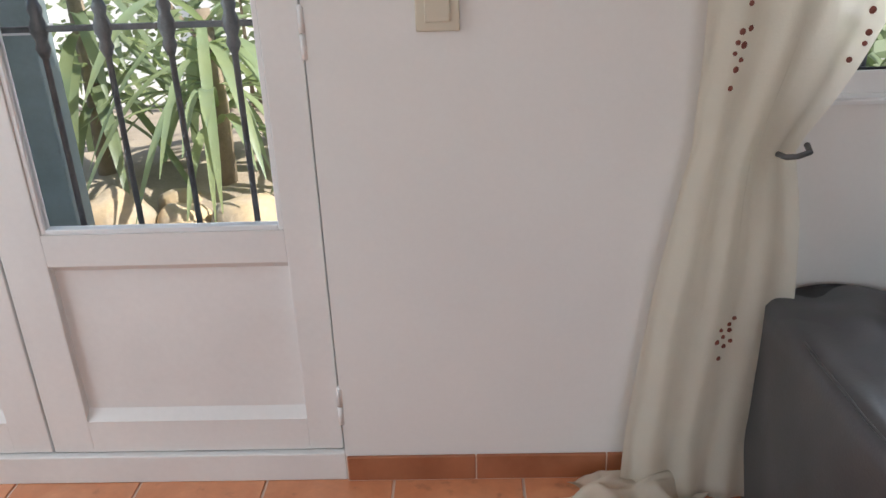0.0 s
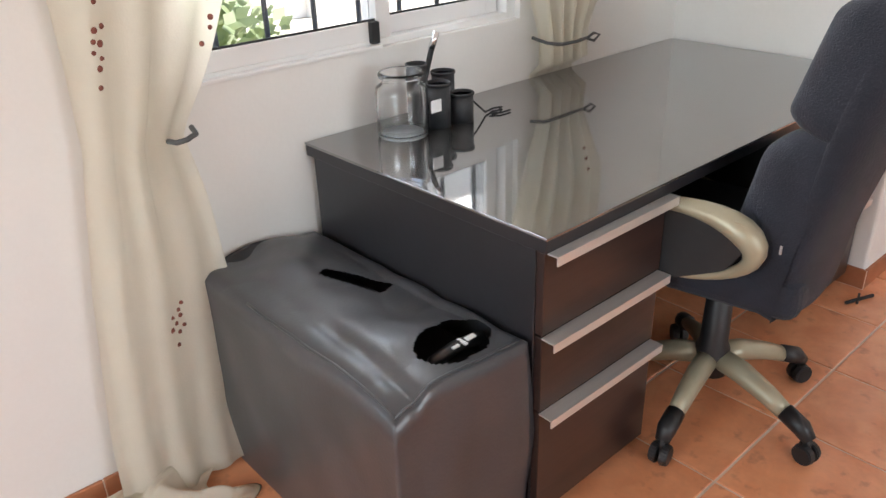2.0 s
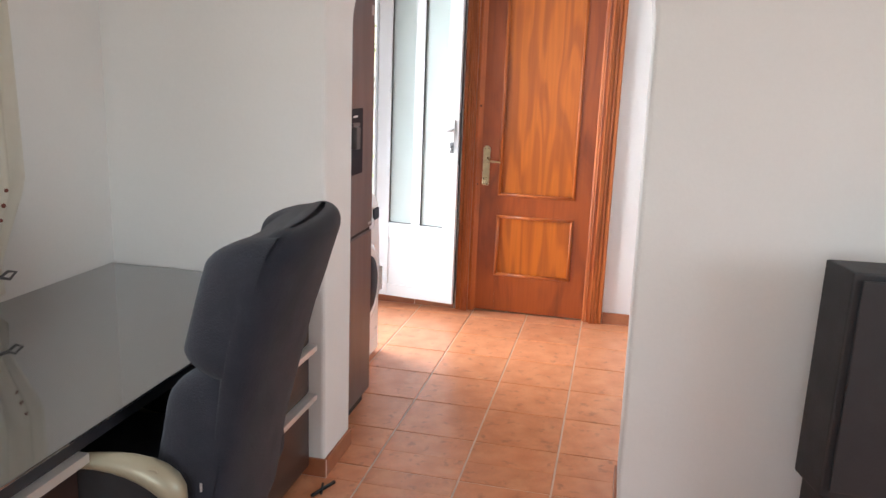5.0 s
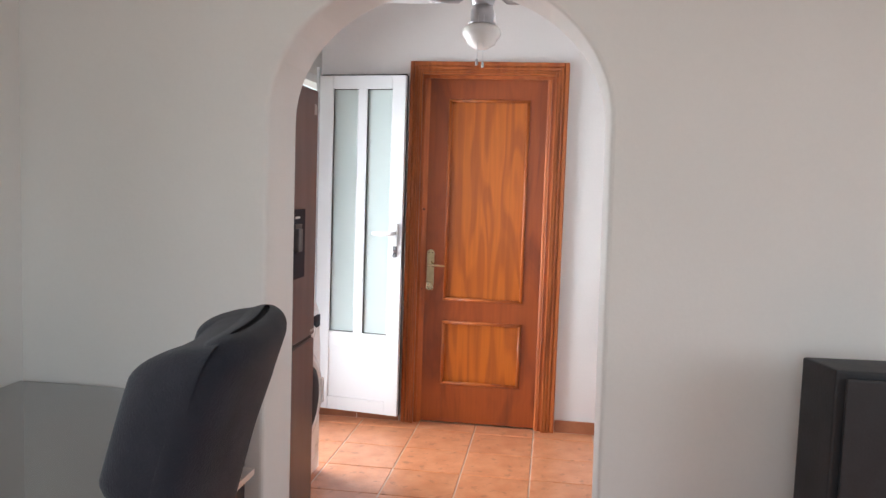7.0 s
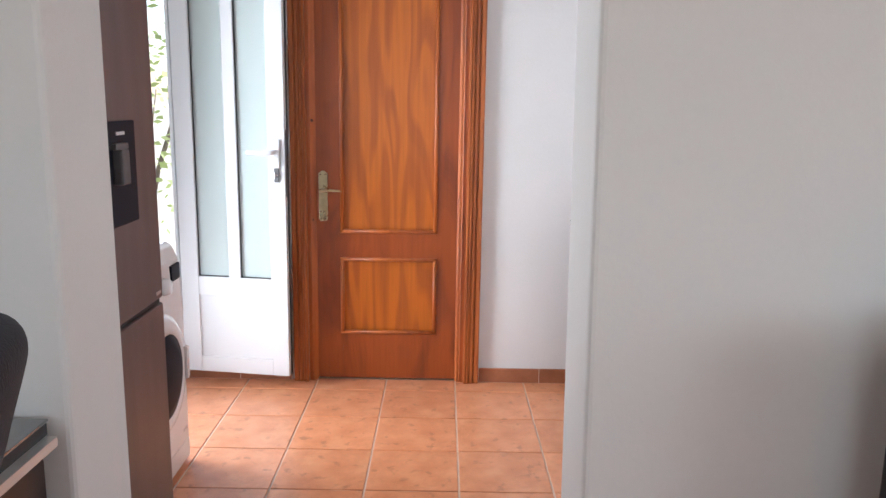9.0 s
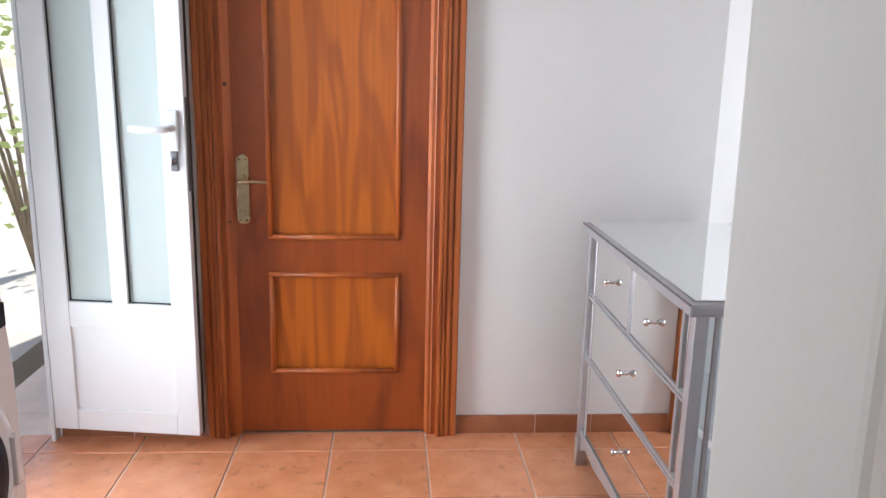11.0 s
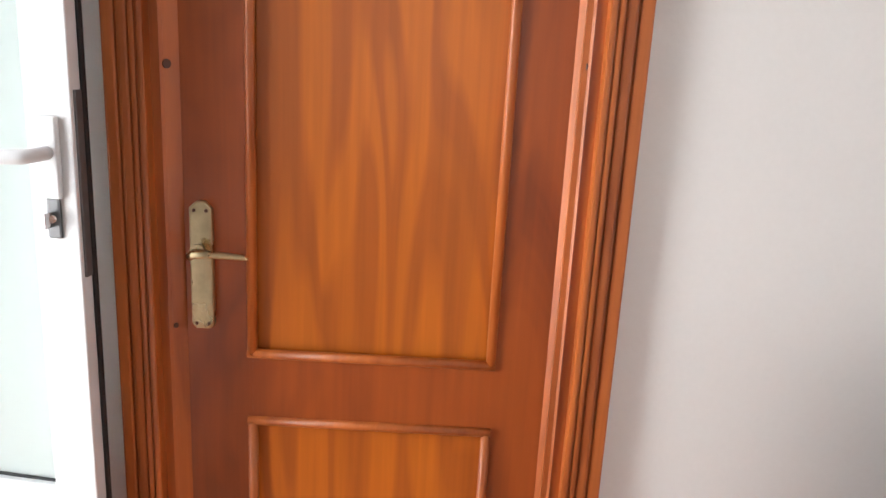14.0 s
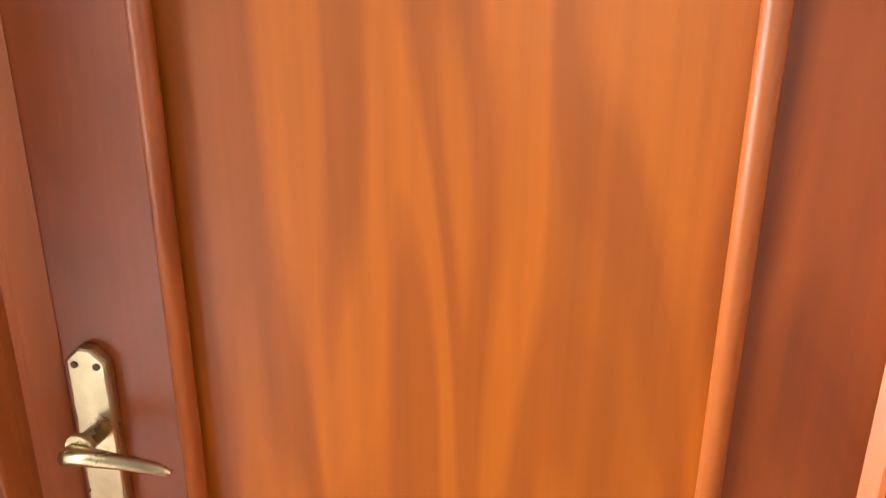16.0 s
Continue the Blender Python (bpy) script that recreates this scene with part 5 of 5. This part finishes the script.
def strap_leaf(k, base, az, length, width, rise, droop):
    """One long blade that rises and then bends over."""
    d, s_ = Vector((math.cos(az), math.sin(az), 0)), Vector((-math.sin(az), math.cos(az), 0))
    prev = None
    for i in range(9):
        t = i / 8
        p = base + d * length * (t * 0.8 + 0.1 * t * t) + Vector((0, 0, length * (rise * t - droop * t * t)))
        w = width * (0.45 + 1.1 * t) * (1 - t) ** 0.6 if t < 1 else 0.001
        w = max(w, 0.002)
        a, c, b = k.verts.new(p - s_ * w), k.verts.new(p - Vector((0, 0, w * 0.35))), k.verts.new(p + s_ * w)
        if prev:
            k.faces.new((prev[0], prev[1], c, a)).smooth = True
            k.faces.new((prev[1], prev[2], b, c)).smooth = True
        prev = (a, c, b)


def yucca(x, y, z, h, n, seed, length, label):
    rnd = random.Random(seed)
    t = thing("yucca", label, "plant", (x, y, z))
    part("trunk", Build().tube([(x, y, z - 0.1), (x + 0.02, y, z + h * 0.5), (x, y + 0.02, z + h)], [0.055, 0.045, 0.035], 12), BARK, t, "ringed pale trunk")
    k = bmesh.new()
    for i in range(n):
        hh = z + h * (0.35 + 0.65 * rnd.random())
        strap_leaf(k, Vector((x, y, hh)), rnd.random() * 2 * math.pi, length * rnd.uniform(0.7, 1.15), rnd.uniform(0.026, 0.052), rnd.uniform(0.0, 0.9), rnd.uniform(0.6, 1.4))
    part("crown", Build().take(k), LEAF, t, "arching strap-shaped green leaves")


yucca(-0.33, 5.62, 0.1, 0.85, 52, 3, 0.75, "dense yucca with arching strap leaves in the bed")
yucca(-0.95, 5.75, 0.1, 1.0, 34, 5, 0.65, "taller yucca with a bare trunk in the bed")
yucca(0.35, 5.9, 0.1, 0.7, 34, 8, 0.7, "smaller yucca behind the edging stones")


def bush(x, y, z, rx, ry, rz, n, seed, label, leaf=LEAF):
    rnd = random.Random(seed)
    t = thing("bush", label, "bush", (x, y, 0))
    k = bmesh.new()
    for i in range(9):
        a = rnd.random() * 6.28
        part("stem", Build().tube([(x, y, -0.16), (x + 0.3 * rx * math.cos(a), y + 0.3 * ry * math.sin(a), z * 0.6), (x + 0.7 * rx * math.cos(a), y + 0.7 * ry * math.sin(a), z + 0.2 * rz)], [0.02, 0.014, 0.006], 6), BARK, t)
    for i in range(n):
        v = Vector((rnd.gauss(0, 1), rnd.gauss(0, 1), rnd.gauss(0, 1))).normalized() * rnd.uniform(0.45, 1.05)
        p = Vector((x + v.x * rx, y + v.y * ry, z + v.z * rz + 0.1 * noise.noise((v.x * 3, v.y * 3, seed))))
        a, e, l = rnd.random() * 6.28, rnd.uniform(-0.6, 0.6), rnd.uniform(0.05, 0.11)
        d = Vector((math.cos(a) * math.cos(e), math.sin(a) * math.cos(e), math.sin(e)))
        s_ = d.orthogonal().normalized() * l * 0.3
        vs = [k.verts.new(q) for q in (p, p + d * l * 0.5 + s_, p + d * l, p + d * l * 0.5 - s_)]
        k.faces.new(vs)
    part("foliage", Build().take(k), leaf, t, "small bright green leaves")


bush(-0.6, 7.3, 0.9, 1.3, 0.5, 0.8, 2600, 4, "sunlit yellow-green garden bush behind the yuccas")
bush(2.22, 4.95, 0.52, 0.36, 0.34, 0.42, 1500, 6, "bright green shrub outside the window")
# this shrub's leaves carry the glare in their paled colour
bush(8.6, 4.75, 1.2, 0.9, 0.6, 1.1, 420, 9, "green shrub beyond the back door, leaf colour paled for glare", LEAF_GLARE)
gw = Build().box(-9, 12, 9.6, 9.8, -0.16, 1.15, 0.01).box(-9, 12, 9.55, 9.85, 1.15, 1.21, 0.01)
for i in range(12):
    gw.box(-8.8 + i * 1.8, -8.45 + i * 1.8, 9.52, 9.88, -0.16, 1.35, 0.01)
tagged(obj("garden_wall", gw, STUCCO), "white stucco garden wall across the sunlit yard", "wall", kind="structure")
# house front added as bright backdrop for the desk top's window reflection
nh = thing("backdrop_house", "white house front added across the yard as a bright backdrop", "house", (1.0, 15.0, 0))
part("wall", wall_with_holes('y', 14.0, 14.3, -12, 28, 7.2, [(-6.0, -4.8, 1.6, 3.0), (-2.0, -0.8, 1.6, 3.0), (2.0, 3.2, 1.6, 3.0), (24.0, 25.2, 1.6, 3.0)]), STUCCO, nh)
part("roof", Build().prism([(13.7, 7.2), (13.7, 7.32), (17.0, 8.6), (20.0, 7.32), (20.0, 7.2)], 'x', -12.3, 28.3), SKIRT, nh, "terracotta tiled roof")
for x in (-6.0, -2.0, 2.0, 24.0):
    wo = part("window", Build().box(x, x + 1.2, 14.10, 14.14, 1.6, 3.0), DARK_GLASS, nh)
    part("frame", Build().box(x, x + 0.07, 14.05, 14.12, 1.6, 3.0).box(x + 1.13, x + 1.2, 14.05, 14.12, 1.6, 3.0).box(x + 0.07, x + 1.13, 14.05, 14.12, 2.93, 3.0).box(x + 0.565, x + 0.635, 14.05, 14.12, 1.6, 2.93), WHITE_PVC, wo)
post = thing("porch_post", "dark green painted metal porch post with a light string", "post", (-0.463, 4.4, 0))
part("shaft", Build().box(-0.52, -0.405, 4.35, 4.46, -0.02, 2.6, 0.006), GREEN_POST, post)
part("foot_plate", Build().box(-0.56, -0.365, 4.31, 4.50, -0.02, -0.005), GREEN_POST, post)
part("band", Build().box(-0.525, -0.40, 4.345, 4.465, 1.02, 1.04, 0.002), SILVER, post, "pale metal band")
ls = Build()
for i in range(26):
    ls.lathe([(0.004, 0), (0.004, 0.008)], (-0.575 + 0.014 * math.sin(i * 1.9), 4.345, 0.1 + i * 0.045), 'z', 6)
ls.tube([(-0.575 + 0.014 * math.sin(i * 1.9), 4.347, 0.1 + i * 0.045) for i in range(26)], 0.003, 5)
part("light_string", ls, RUBBER, post, "dark string of small lights")

# ---- floor tiles ----
PX, PY0_, JOINT = 0.3217, 0.337, 0.007


def tile_mesh(w, d):
    k = bmesh.new()
    bmesh.ops.create_cube(k, size=1)
    for v in k.verts:
        v.co = Vector((v.co.x * w, v.co.y * d, v.co.z * 0.004 - 0.002))
    bmesh.ops.bevel(k, geom=[e for e in k.edges if all(v.co.z > -0.001 for v in e.verts)], offset=0.0018, segments=1, affect='EDGES')
    data = bpy.data.meshes.new("tile")
    k.to_mesh(data)
    k.free()
    data.materials.append(TILE)
    return data


sizes = {}


def lay(x0, x1, y0, y1):
    gx0, gy0 = 5.44, 2.040
    for i in range(math.floor((x0 - gx0) / PX), math.ceil((x1 - gx0) / PX)):
        for j in range(math.floor((y0 - gy0) / PY0_), math.ceil((y1 - gy0) / PY0_)):
            a, b = max(x0, gx0 + i * PX + JOINT / 2), min(x1, gx0 + (i + 1) * PX - JOINT / 2)
            c, d = max(y0, gy0 + j * PY0_ + JOINT / 2), min(y1, gy0 + (j + 1) * PY0_ - JOINT / 2)
            if b - a < 0.02 or d - c < 0.02:
                continue
            key = (round(b - a, 3), round(d - c, 3))
            if key not in sizes:
                sizes[key] = tile_mesh(*key)
            t = new("tile", sizes[key])
            t.parent = fl
            t.location = ((a + b) / 2, (c + d) / 2, 0.0006 * (((i * 7 + j * 13) % 5) / 4 - 0.5))


lay(XW, WX0, YS, WN)
lay(WX0, WX1, J0, J1)
lay(WX1, FAR + 0.012, HS, HN)
lay(WX0 + 0.12, WX1, J1 + 0.048, HN)
